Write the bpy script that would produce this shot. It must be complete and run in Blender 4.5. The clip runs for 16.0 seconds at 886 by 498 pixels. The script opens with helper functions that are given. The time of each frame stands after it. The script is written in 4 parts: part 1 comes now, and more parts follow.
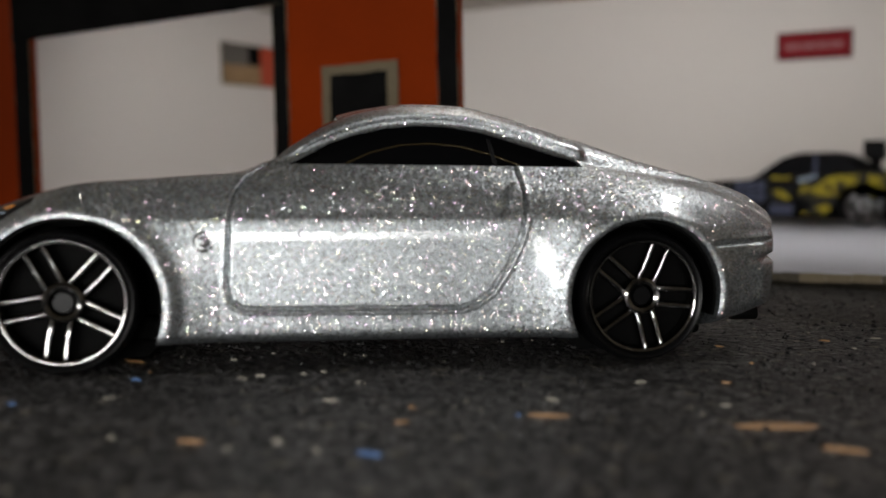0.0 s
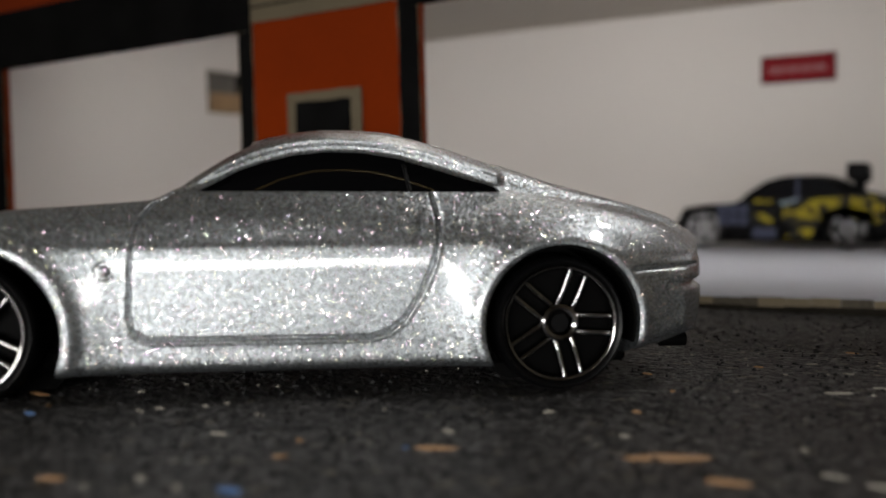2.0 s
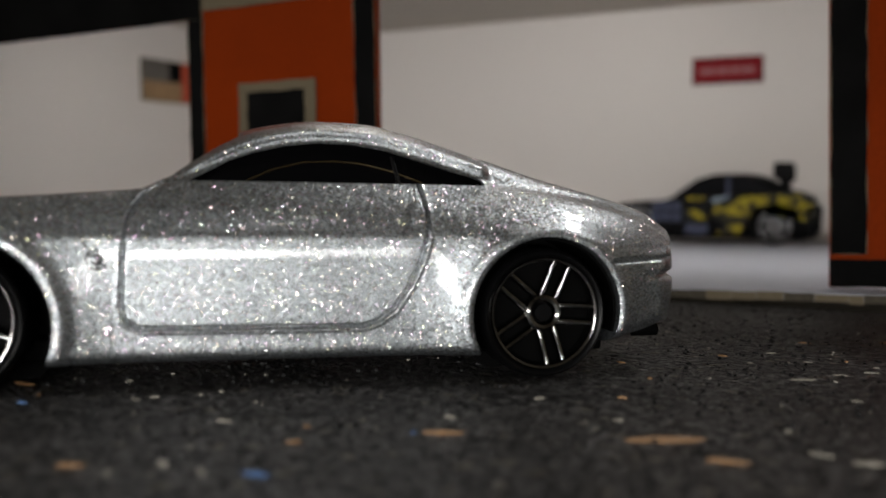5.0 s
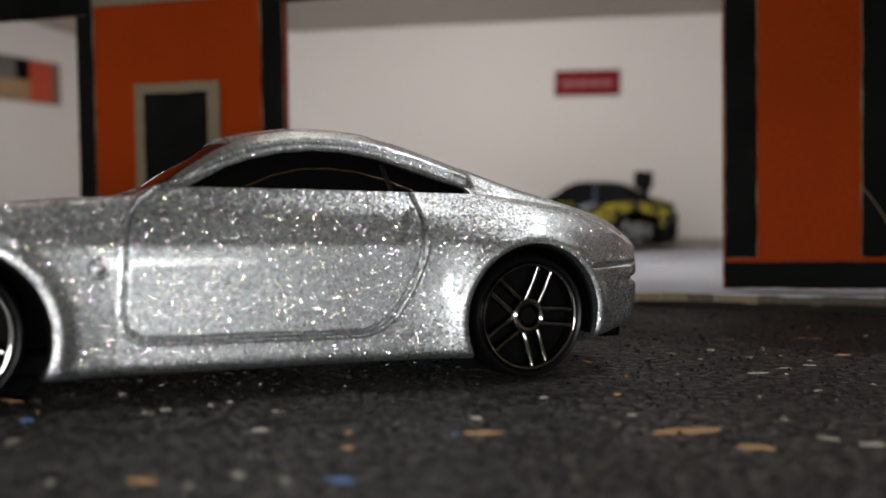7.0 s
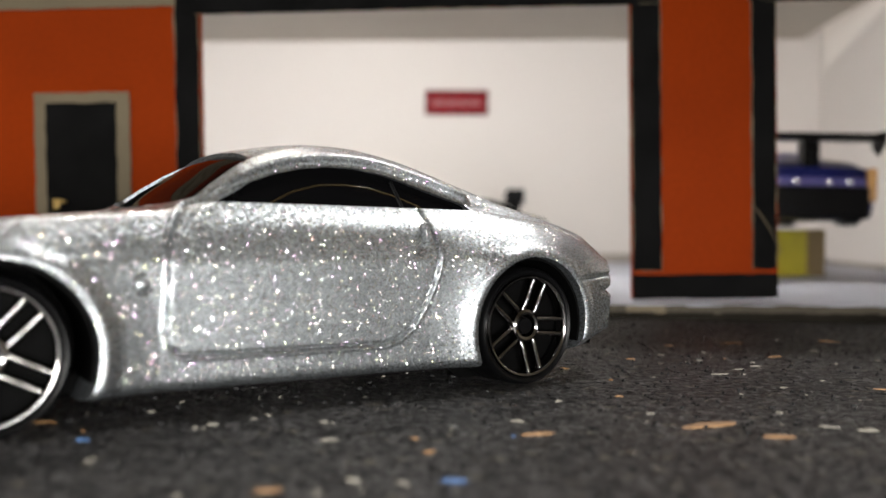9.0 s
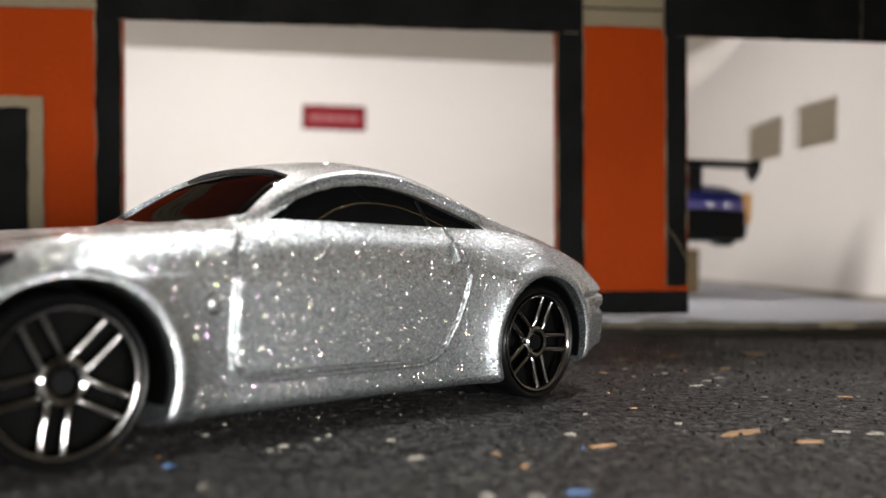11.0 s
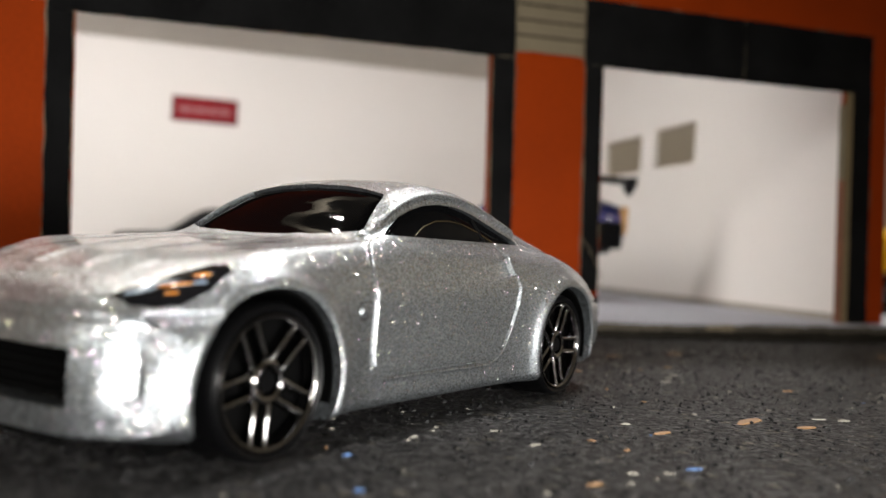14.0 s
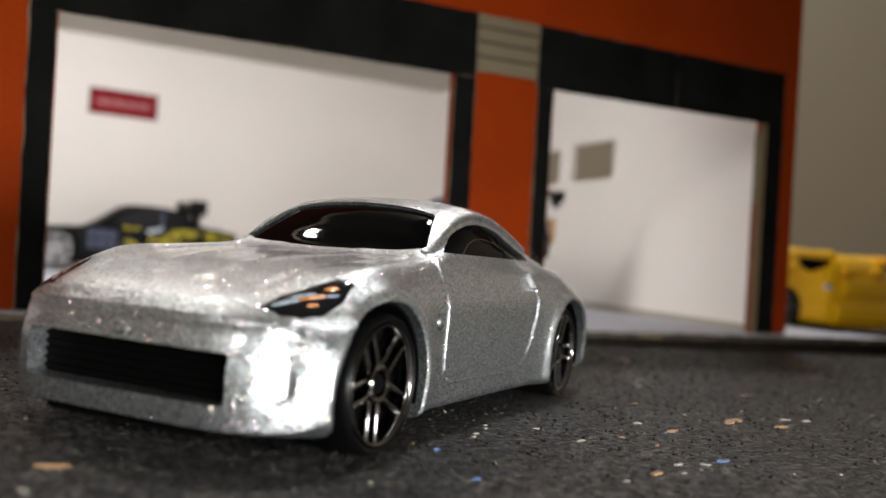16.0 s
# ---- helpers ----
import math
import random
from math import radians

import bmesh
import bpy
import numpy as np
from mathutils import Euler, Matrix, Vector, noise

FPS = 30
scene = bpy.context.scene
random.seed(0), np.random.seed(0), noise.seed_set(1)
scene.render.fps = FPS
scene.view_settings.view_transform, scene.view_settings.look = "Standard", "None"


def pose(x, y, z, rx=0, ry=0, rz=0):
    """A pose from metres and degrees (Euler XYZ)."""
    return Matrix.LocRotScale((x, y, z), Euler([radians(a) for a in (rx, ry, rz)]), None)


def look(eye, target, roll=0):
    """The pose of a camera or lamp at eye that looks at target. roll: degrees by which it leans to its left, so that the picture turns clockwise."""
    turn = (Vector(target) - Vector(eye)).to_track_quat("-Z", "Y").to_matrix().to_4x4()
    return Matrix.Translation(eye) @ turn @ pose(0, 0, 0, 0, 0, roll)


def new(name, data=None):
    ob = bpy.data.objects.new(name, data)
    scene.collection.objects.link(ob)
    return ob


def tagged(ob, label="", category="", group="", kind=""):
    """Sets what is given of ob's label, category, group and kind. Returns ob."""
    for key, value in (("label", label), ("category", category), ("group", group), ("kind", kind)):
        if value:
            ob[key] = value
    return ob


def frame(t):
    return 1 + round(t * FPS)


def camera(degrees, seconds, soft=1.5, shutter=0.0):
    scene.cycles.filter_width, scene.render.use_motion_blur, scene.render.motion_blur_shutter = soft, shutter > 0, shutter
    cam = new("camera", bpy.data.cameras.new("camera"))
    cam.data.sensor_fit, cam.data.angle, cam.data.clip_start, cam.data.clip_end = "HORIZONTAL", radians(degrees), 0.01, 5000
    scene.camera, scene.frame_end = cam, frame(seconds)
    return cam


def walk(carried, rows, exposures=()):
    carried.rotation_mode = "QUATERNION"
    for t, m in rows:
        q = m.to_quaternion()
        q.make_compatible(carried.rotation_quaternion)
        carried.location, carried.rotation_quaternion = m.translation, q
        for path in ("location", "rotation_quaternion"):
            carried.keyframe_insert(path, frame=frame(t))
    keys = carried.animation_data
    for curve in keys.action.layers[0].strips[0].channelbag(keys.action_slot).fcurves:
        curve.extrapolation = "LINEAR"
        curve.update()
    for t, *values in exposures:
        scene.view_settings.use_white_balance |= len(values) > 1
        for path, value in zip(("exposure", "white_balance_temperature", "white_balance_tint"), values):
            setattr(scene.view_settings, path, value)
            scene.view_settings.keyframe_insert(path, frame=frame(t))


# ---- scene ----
from mathutils.bvhtree import BVHTree

MM = 0.001  # all shapes below are drawn in millimetres: a die-cast toy car before a cardboard garage
cam = camera(52.4, 16.0)
cam.data.dof.use_dof = True
cam.data.dof.focus_distance = 87 * MM
cam.data.dof.aperture_fstop = 28
PATH = [
    (0, (6.06, 3.37, 14.59), (-39.69, 91.97, 7.34), 0.60),
    (0.5, (8.72, 5.21, 14.50), (-37.48, 93.66, 8.15), 0.40),
    (1, (10.44, 6.56, 14.58), (-35.36, 95.26, 8.88), 0.20),
    (1.5, (11.29, 7.52, 14.52), (-34.91, 96.07, 9.92), 0.10),
    (2, (12.09, 8.10, 14.62), (-34.31, 96.60, 10.27), 0.10),
    (2.5, (11.98, 8.00, 14.63), (-34.57, 96.40, 10.88), 0.10),
    (3, (11.40, 7.26, 14.70), (-34.64, 95.91, 10.45), 0.30),
    (3.5, (11.23, 6.90, 14.62), (-34.62, 95.65, 10.57), 0.30),
    (4, (10.53, 5.89, 14.71), (-34.32, 95.14, 10.01), 0.40),
    (4.2, (10.09, 5.60, 14.68), (-33.56, 95.45, 9.33), 0.60),
    (6.3, (1.40, 0.73, 14.30), (-27.25, 96.48, 10.60), 0.70),
    (6.5, (-0.24, -0.02, 14.49), (-26.69, 96.33, 10.44), 0.90),
    (7, (-3.69, -1.45, 14.48), (-25.44, 96.05, 10.33), 1.00),
    (7.5, (-6.56, -2.83, 14.42), (-23.86, 95.57, 10.22), 1.10),
    (8, (-10.84, -4.80, 14.29), (-23.34, 94.30, 9.94), 1.20),
    (8.5, (-14.70, -5.90, 14.20), (-22.15, 93.75, 10.80), 1.10),
    (9, (-18.19, -6.76, 14.15), (-21.89, 93.14, 12.11), 1.10),
    (9.2, (-19.75, -6.97, 13.87), (-21.44, 92.98, 12.32), 1.10),
    (11.3, (-37.21, -7.59, 14.18), (-22.16, 91.26, 14.73), 1.70),
    (11.5, (-38.61, -7.96, 14.36), (-23.81, 90.94, 15.20), 1.90),
    (12, (-44.61, -10.69, 14.32), (-24.21, 87.21, 14.42), 2.00),
    (12.5, (-48.09, -12.27, 14.47), (-24.19, 84.83, 13.73), 2.20),
    (13, (-52.08, -13.80, 14.33), (-23.78, 82.10, 13.43), 2.50),
    (13.5, (-55.51, -11.84, 14.22), (-25.51, 83.56, 13.27), 2.50),
    (14, (-60.16, -11.46, 14.80), (-25.61, 82.39, 15.25), 3.30),
    (14.5, (-65.51, -12.73, 15.29), (-27.31, 79.66, 16.89), 4.10),
    (15, (-70.75, -15.56, 15.56), (-27.25, 74.49, 16.67), 4.90),
    (15.5, (-76.35, -15.51, 15.66), (-30.10, 73.14, 16.51), 5.00),
    (16, (-78.44, -13.25, 15.19), (-31.74, 75.15, 16.59), 4.90),
]
walk(cam, [(t, look(Vector(eye) * MM, Vector(target) * MM, roll)) for t, eye, target, roll in PATH],
     exposures=[(0, -1.12), (4.0, -1.2), (6.5, -1.05), (8.5, -0.17), (9.0, -0.04), (11.5, 0.12), (13.0, 0.1), (16.0, -0.04)])

# ---- world and lights ----
world = bpy.data.worlds.new("world")
scene.world = world
world.use_nodes = True
world.node_tree.nodes["Background"].inputs[0].default_value = (0.9, 0.86, 0.8, 1)
world.node_tree.nodes["Background"].inputs[1].default_value = 0.05


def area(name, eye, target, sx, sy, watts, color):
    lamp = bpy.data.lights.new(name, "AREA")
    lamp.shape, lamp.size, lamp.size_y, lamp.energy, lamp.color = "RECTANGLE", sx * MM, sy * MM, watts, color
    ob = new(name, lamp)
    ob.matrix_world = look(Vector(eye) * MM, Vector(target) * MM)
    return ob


area("ceiling_light", (375, 500, 900), (-25, 80, 0), 90, 90, 7.0, (1.0, 0.975, 0.95))
area("wall_lamp", (-180, 590, 680), (-25, 80, 0), 20, 20, 2.2, (1.0, 0.94, 0.86))
area("room_lamp", (-520, -300, 260), (-25, 80, 0), 120, 120, 1.3, (1.0, 0.96, 0.91))
# added still strip, in place of a phone torch carried beside the camera
area("torch_strip", (-13, -50, 7), (-40, 80, 8), 180, 10, 0.108, (1.0, 0.98, 0.95)).data.spread = radians(80)
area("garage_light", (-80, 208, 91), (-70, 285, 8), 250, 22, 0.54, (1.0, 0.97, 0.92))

# ---- materials ----


def material(name, color, rough=0.5, metal=0.0, grain=0.0, scale=300.0, bump=0.0, coat=0.0, spec=0.5):
    """A painted or raw surface: base colour, two scales of variation, fine relief."""
    m = bpy.data.materials.new(name)
    m.use_nodes = True
    n, l = m.node_tree.nodes, m.node_tree.links
    p = n["Principled BSDF"]
    p.inputs["Roughness"].default_value = rough
    p.inputs["Metallic"].default_value = metal
    p.inputs["Specular IOR Level"].default_value = spec
    p.inputs["Coat Weight"].default_value = coat
    p.inputs["Coat Roughness"].default_value = 0.05
    p.inputs["Base Color"].default_value = (*color, 1)
    if grain or bump:
        co = n.new("ShaderNodeTexCoord")
        fine, broad = n.new("ShaderNodeTexNoise"), n.new("ShaderNodeTexNoise")
        fine.inputs["Scale"].default_value, fine.inputs["Detail"].default_value = scale * 8, 6
        broad.inputs["Scale"].default_value, broad.inputs["Detail"].default_value = scale * 0.25, 3
        l.new(co.outputs["Object"], fine.inputs["Vector"])
        l.new(co.outputs["Object"], broad.inputs["Vector"])
        both = n.new("ShaderNodeMath")
        both.operation = "ADD"
        l.new(fine.outputs["Fac"], both.inputs[0])
        l.new(broad.outputs["Fac"], both.inputs[1])
        ramp = n.new("ShaderNodeMapRange")
        ramp.inputs["From Min"].default_value, ramp.inputs["From Max"].default_value = 0.6, 1.4
        ramp.inputs["To Min"].default_value, ramp.inputs["To Max"].default_value = 1 - grain, 1 + grain
        l.new(both.outputs[0], ramp.inputs["Value"])
        mul = n.new("ShaderNodeVectorMath")
        mul.operation = "SCALE"
        mul.inputs[0].default_value = color
        l.new(ramp.outputs[0], mul.inputs["Scale"])
        l.new(mul.outputs[0], p.inputs["Base Color"])
        if bump:
            b = n.new("ShaderNodeBump")
            b.inputs["Strength"].default_value, b.inputs["Distance"].default_value = bump, 0.0002
            l.new(fine.outputs["Fac"], b.inputs["Height"])
            l.new(b.outputs[0], p.inputs["Normal"])
    return m


ORANGE = material("orange_paper", (0.215, 0.025, 0.0012), 0.65, grain=0.2, scale=180, bump=0.2, spec=0.05)
BLACK = material("black_paper", (0.0055, 0.0055, 0.0055), 0.75, grain=0.7, scale=400, bump=0.3, spec=0.03)
CARD = material("raw_cardboard", (0.15, 0.12, 0.075), 0.85, grain=0.25, scale=300, bump=0.3)
WHITE = material("white_card", (0.75, 0.71, 0.68), 0.75, grain=0.03, scale=60, bump=0.03)
CEIL = material("grey_card", (0.5, 0.46, 0.4), 0.85, grain=0.06, scale=80)
FLOOR = material("pale_grey_card", (0.37, 0.38, 0.43), 0.7, grain=0.06, scale=60)
ROOM = material("beige_wall", (0.5, 0.45, 0.36), 0.9, grain=0.05, scale=20)
LIME = material("white_ceiling_paint", (0.75, 0.74, 0.71), 0.9, grain=0.04, scale=20)
WOOD = material("brown_table", (0.12, 0.08, 0.05), 0.6, grain=0.2, scale=40)
TYRE = material("black_plastic", (0.002, 0.002, 0.0022), 0.34, spec=0.12)
CHROME = material("chrome", (0.75, 0.75, 0.76), 0.12, 1.0)


def flake_paint():
    """Silver metallic lacquer: an even metal ground, and over it small flat flakes, each with its own lean and tint, under a clear coat."""
    m = bpy.data.materials.new("silver_flake_paint")
    m.use_nodes = True
    n, l = m.node_tree.nodes, m.node_tree.links
    base = n["Principled BSDF"]
    co = n.new("ShaderNodeTexCoord")
    geo = n.new("ShaderNodeNewGeometry")

    def vec(op, a, b=None, scale=None):
        q = n.new("ShaderNodeVectorMath")
        q.operation = op
        for k, v in ((0, a), (1, b)):
            if isinstance(v, tuple):
                q.inputs[k].default_value = v
            elif v:
                l.new(v, q.inputs[k])
        if isinstance(scale, float):
            q.inputs["Scale"].default_value = scale
        elif scale:
            l.new(scale, q.inputs["Scale"])
        return q.outputs[0]

    def remap(value, a, b, c, d):
        q = n.new("ShaderNodeMapRange")
        for k, v in (("From Min", a), ("From Max", b), ("To Min", c), ("To Max", d)):
            q.inputs[k].default_value = v
        l.new(value, q.inputs["Value"])
        return q.outputs[0]

    def cells(scale):
        v = n.new("ShaderNodeTexVoronoi")
        v.inputs["Scale"].default_value = scale
        l.new(co.outputs["Object"], v.inputs["Vector"])
        sep = n.new("ShaderNodeSeparateColor")
        l.new(v.outputs["Color"], sep.inputs[0])
        return v, sep

    fine, fine_rgb = cells(8600)
    ground = vec("SCALE", FLAKE_BASE, scale=remap(fine_rgb.outputs[0], 0.0, 1.0, 0.4, 1.6))
    lean = vec("SCALE", vec("SUBTRACT", fine.outputs["Color"], (0.5, 0.5, 0.5)), scale=FLAKE_LEAN)
    l.new(vec("NORMALIZE", vec("ADD", geo.outputs["Normal"], lean)), base.inputs["Normal"])
    l.new(ground, base.inputs["Base Color"])
    base.inputs["Metallic"].default_value = 0.96
    base.inputs["Roughness"].default_value = 0.43
    base.inputs["Coat Weight"].default_value = 0.9
    base.inputs["Coat Roughness"].default_value = 0.05
    l.new(geo.outputs["Normal"], base.inputs["Coat Normal"])
    shade = base.outputs[0]
    for scale, share, spread in ((6000, 0.34, 0.95), (8200, 0.5, 0.7)):
        flake, _ = cells(scale)
        spark = n.new("ShaderNodeBsdfPrincipled")
        chance = n.new("ShaderNodeTexWhiteNoise")
        l.new(flake.outputs["Position"], chance.inputs["Vector"])
        lean = vec("SCALE", vec("SUBTRACT", flake.outputs["Color"], (0.5, 0.5, 0.5)), scale=spread)
        l.new(vec("NORMALIZE", vec("ADD", geo.outputs["Normal"], lean)), spark.inputs["Normal"])
        l.new(vec("ADD", vec("SCALE", chance.outputs["Color"], scale=0.42), FLAKE_TINT), spark.inputs["Base Color"])
        spark.inputs["Metallic"].default_value = 1.0
        spark.inputs["Roughness"].default_value = 0.24
        mix = n.new("ShaderNodeMixShader")
        edge = remap(flake.outputs["Distance"], 0.28, 0.42, 1.0, 0.0)
        pick = remap(chance.outputs["Value"], 1 - share - 0.01, 1 - share + 0.01, 0.0, 0.85)
        both = n.new("ShaderNodeMath")
        both.operation = "MULTIPLY"
        l.new(edge, both.inputs[0])
        l.new(pick, both.inputs[1])
        l.new(both.outputs[0], mix.inputs[0])
        l.new(shade, mix.inputs[1])
        l.new(spark.outputs[0], mix.inputs[2])
        shade = mix.outputs[0]
    l.new(shade, n["Material Output"].inputs[0])
    return m


FLAKE_BASE, FLAKE_LEAN, FLAKE_TINT = (0.315, 0.342, 0.358), 0.26, (0.45, 0.48, 0.47)


def granule_rubber():
    """Recycled rubber: pressed black crumbs with tiny paler grains between them."""
    m = bpy.data.materials.new("crumb_rubber")
    m.use_nodes = True
    n, l = m.node_tree.nodes, m.node_tree.links
    p = n["Principled BSDF"]
    co = n.new("ShaderNodeTexCoord")
    warp = n.new("ShaderNodeTexNoise")
    warp.inputs["Scale"].default_value = 500
    l.new(co.outputs["Object"], warp.inputs["Vector"])
    mix = n.new("ShaderNodeMix")
    mix.data_type = "VECTOR"
    mix.inputs["Factor"].default_value = 0.0012
    l.new(co.outputs["Object"], mix.inputs[4])
    l.new(warp.outputs["Color"], mix.inputs[5])
    crumbs = n.new("ShaderNodeTexVoronoi")
    crumbs.inputs["Scale"].default_value = 1100
    l.new(mix.outputs[1], crumbs.inputs["Vector"])
    fine = n.new("ShaderNodeTexNoise")
    fine.inputs["Scale"].default_value, fine.inputs["Detail"].default_value = 2600, 5
    l.new(co.outputs["Object"], fine.inputs["Vector"])
    broad = n.new("ShaderNodeTexNoise")
    broad.inputs["Scale"].default_value = 60
    l.new(co.outputs["Object"], broad.inputs["Vector"])
    bw = n.new("ShaderNodeSeparateColor")
    l.new(crumbs.outputs["Color"], bw.inputs[0])
    ramp = n.new("ShaderNodeValToRGB")
    e = ramp.color_ramp.elements
    e[0].position, e[0].color = 0.0, (0.014, 0.0137, 0.014, 1)
    e[1].position, e[1].color = 0.85, (0.073, 0.07, 0.0705, 1)
    for pos, col in ((0.955, (0.048, 0.046, 0.044, 1)), (0.965, (0.08, 0.073, 0.062, 1)), (1.0, (0.1, 0.088, 0.072, 1))):
        k = e.new(pos)
        k.color = col
    l.new(bw.outputs[0], ramp.inputs[0])
    scale = n.new("ShaderNodeVectorMath")
    scale.operation = "SCALE"
    rng = n.new("ShaderNodeMapRange")
    rng.inputs["From Min"].default_value, rng.inputs["From Max"].default_value = 0.3, 0.7
    rng.inputs["To Min"].default_value, rng.inputs["To Max"].default_value = 0.75, 1.3
    l.new(broad.outputs["Fac"], rng.inputs["Value"])
    speckle = n.new("ShaderNodeMapRange")
    speckle.inputs["From Min"].default_value, speckle.inputs["From Max"].default_value = 0.36, 0.66
    speckle.inputs["To Min"].default_value, speckle.inputs["To Max"].default_value = 0.3, 2.0
    l.new(fine.outputs["Fac"], speckle.inputs["Value"])
    pits = n.new("ShaderNodeTexNoise")
    pits.inputs["Scale"].default_value, pits.inputs["Detail"].default_value = 1250, 2
    l.new(co.outputs["Object"], pits.inputs["Vector"])
    # hollows of the relief are darkened in the colour too: painted shade
    pit = n.new("ShaderNodeMapRange")
    pit.inputs["From Min"].default_value, pit.inputs["From Max"].default_value = 0.4, 0.54
    pit.inputs["To Min"].default_value, pit.inputs["To Max"].default_value = 0.16, 1.35
    l.new(pits.outputs["Fac"], pit.inputs["Value"])
    # painted pit shade times the broad tone
    worn = n.new("ShaderNodeMath")
    worn.operation = "MULTIPLY"
    l.new(pit.outputs[0], worn.inputs[0])
    l.new(rng.outputs[0], worn.inputs[1])
    times = n.new("ShaderNodeMath")
    times.operation = "MULTIPLY"
    l.new(speckle.outputs[0], times.inputs[0])
    l.new(worn.outputs[0], times.inputs[1])
    l.new(ramp.outputs[0], scale.inputs[0])
    l.new(times.outputs[0], scale.inputs["Scale"])
    l.new(scale.outputs[0], p.inputs["Base Color"])
    grain = n.new("ShaderNodeMath")
    grain.operation = "ADD"
    l.new(fine.outputs["Fac"], grain.inputs[0])
    l.new(pit.outputs[0], grain.inputs[1])
    add = n.new("ShaderNodeMath")
    add.operation = "SUBTRACT"
    l.new(grain.outputs[0], add.inputs[0])
    l.new(crumbs.outputs["Distance"], add.inputs[1])
    bump = n.new("ShaderNodeBump")
    bump.inputs["Strength"].default_value, bump.inputs["Distance"].default_value = 1.0, 0.0009
    l.new(add.outputs[0], bump.inputs["Height"])
    l.new(bump.outputs[0], p.inputs["Normal"])
    p.inputs["Roughness"].default_value = 0.5
    p.inputs["Specular IOR Level"].default_value = 0.17
    return m


SILVER = flake_paint()
RUBBER = granule_rubber()
GLASS = material("black_glass", (0.002, 0.002, 0.0022), 0.02, spec=0.05)
GLASS.node_tree.nodes["Principled BSDF"].inputs["IOR"].default_value = 1.3
RED = material("red_print", (0.22, 0.006, 0.012), 0.6, spec=0.1, grain=0.15, scale=200)
YELLOW = material("yellow_paint", (0.82, 0.45, 0.002), 0.32, coat=0.35, spec=0.25)
BLUE = material("blue_paint", (0.006, 0.009, 0.06), 0.3, spec=0.2)

RUST = material("red_brown_card", (0.16, 0.06, 0.03), 0.8, grain=0.5, scale=350, bump=0.3)
EDGE = material("dark_cut_card", (0.014, 0.012, 0.009), 0.85, grain=0.5, scale=300, bump=0.3, spec=0.08)
SOILED = material("soiled_card", (0.06, 0.05, 0.034), 0.85, grain=0.6, scale=250, bump=0.3)
SKIRT = material("grey_tape", (0.33, 0.3, 0.26), 0.8, grain=0.15, scale=200)
CAP = material("tan_wood_paper", (0.14, 0.112, 0.068), 0.8, grain=0.2, scale=260, bump=0.3)
GOLD = material("brass_print", (0.45, 0.3, 0.1), 0.4, 0.6)
DARKRED = material("dark_red_print", (0.08, 0.008, 0.012), 0.5)
PINK = material("pale_pink_print", (0.32, 0.1, 0.11), 0.5)
GREYPRINT = material("grey_print", (0.12, 0.11, 0.1), 0.6, grain=0.4, scale=300)
TANPRINT = material("tan_print", (0.32, 0.2, 0.1), 0.6, grain=0.4, scale=300)
REDORANGE = material("red_orange_print", (0.5, 0.06, 0.02), 0.6)
SPECK_TAN = material("tan_chip", (0.27, 0.15, 0.065), 0.6, grain=0.25, scale=900, bump=0.3)
SPECK_PALE = material("pale_chip", (0.22, 0.205, 0.17), 0.6, grain=0.2, scale=900, bump=0.3)
SPECK_DARK = material("black_crumb", (0.004, 0.004, 0.0042), 0.45, grain=0.4, scale=900, bump=0.5, spec=0.22)
SPECK_BLUE = material("blue_chip", (0.055, 0.13, 0.3), 0.6, grain=0.2, scale=900, bump=0.3)
BLACKPAINT = material("black_gloss_paint", (0.004, 0.004, 0.0045), 0.4, spec=0.08)
DULLGLASS = material("dull_black_glass", (0.003, 0.003, 0.004), 0.3, spec=0.08)
YELLOWPRINT = material("yellow_print", (0.36, 0.31, 0.015), 0.45, grain=0.3, scale=500)


def flame_print():
    """Yellow flames over black, printed."""
    m = material("yellow_flame_print", (0.34, 0.28, 0.012), 0.45, spec=0.2)
    n, l = m.node_tree.nodes, m.node_tree.links
    co, t, r = n.new("ShaderNodeTexCoord"), n.new("ShaderNodeTexNoise"), n.new("ShaderNodeValToRGB")
    t.inputs["Scale"].default_value, t.inputs["Detail"].default_value = 230, 3
    l.new(co.outputs["Object"], t.inputs["Vector"])
    l.new(t.outputs["Fac"], r.inputs[0])
    e = r.color_ramp.elements
    e[0].position, e[0].color = 0.48, (0.008, 0.008, 0.008, 1)
    e[1].position, e[1].color = 0.57, (0.25, 0.2, 0.01, 1)
    l.new(r.outputs[0], n["Principled BSDF"].inputs["Base Color"])
    return m


FLAMES = flame_print()
BLUEPRINT = material("blue_grey_print", (0.04, 0.046, 0.078), 0.5, spec=0.2)
# brown of the reflection drawn across the side windows
GLASS_STREAK = material("brown_reflection", (0.06, 0.042, 0.018), 0.15, 0.5)
WHITERIM = material("white_rim", (0.6, 0.6, 0.62), 0.3, 0.4)
LAVENDER = material("lavender_panel", (0.06, 0.055, 0.17), 0.3, coat=0.3)
TANPAINT = material("tan_orange_paint", (0.5, 0.27, 0.09), 0.4, coat=0.5)
STANDSIDE = material("brown_card", (0.16, 0.115, 0.055), 0.75, grain=0.2, scale=200)
RIM = material("dark_chrome", (0.21, 0.205, 0.2), 0.11, 1.0, grain=0.35, scale=900)
GROOVE = material("dark_silver", (0.05, 0.05, 0.05), 0.5, 0.5)
VOID = material("matt_black_plastic", (0.0015, 0.0015, 0.0015), 0.6, spec=0.03)
LENS = material("black_gloss_print", (0.004, 0.004, 0.005), 0.1, spec=0.3)
AMBER = material("amber_print", (0.42, 0.15, 0.02), 0.25, coat=1.0)
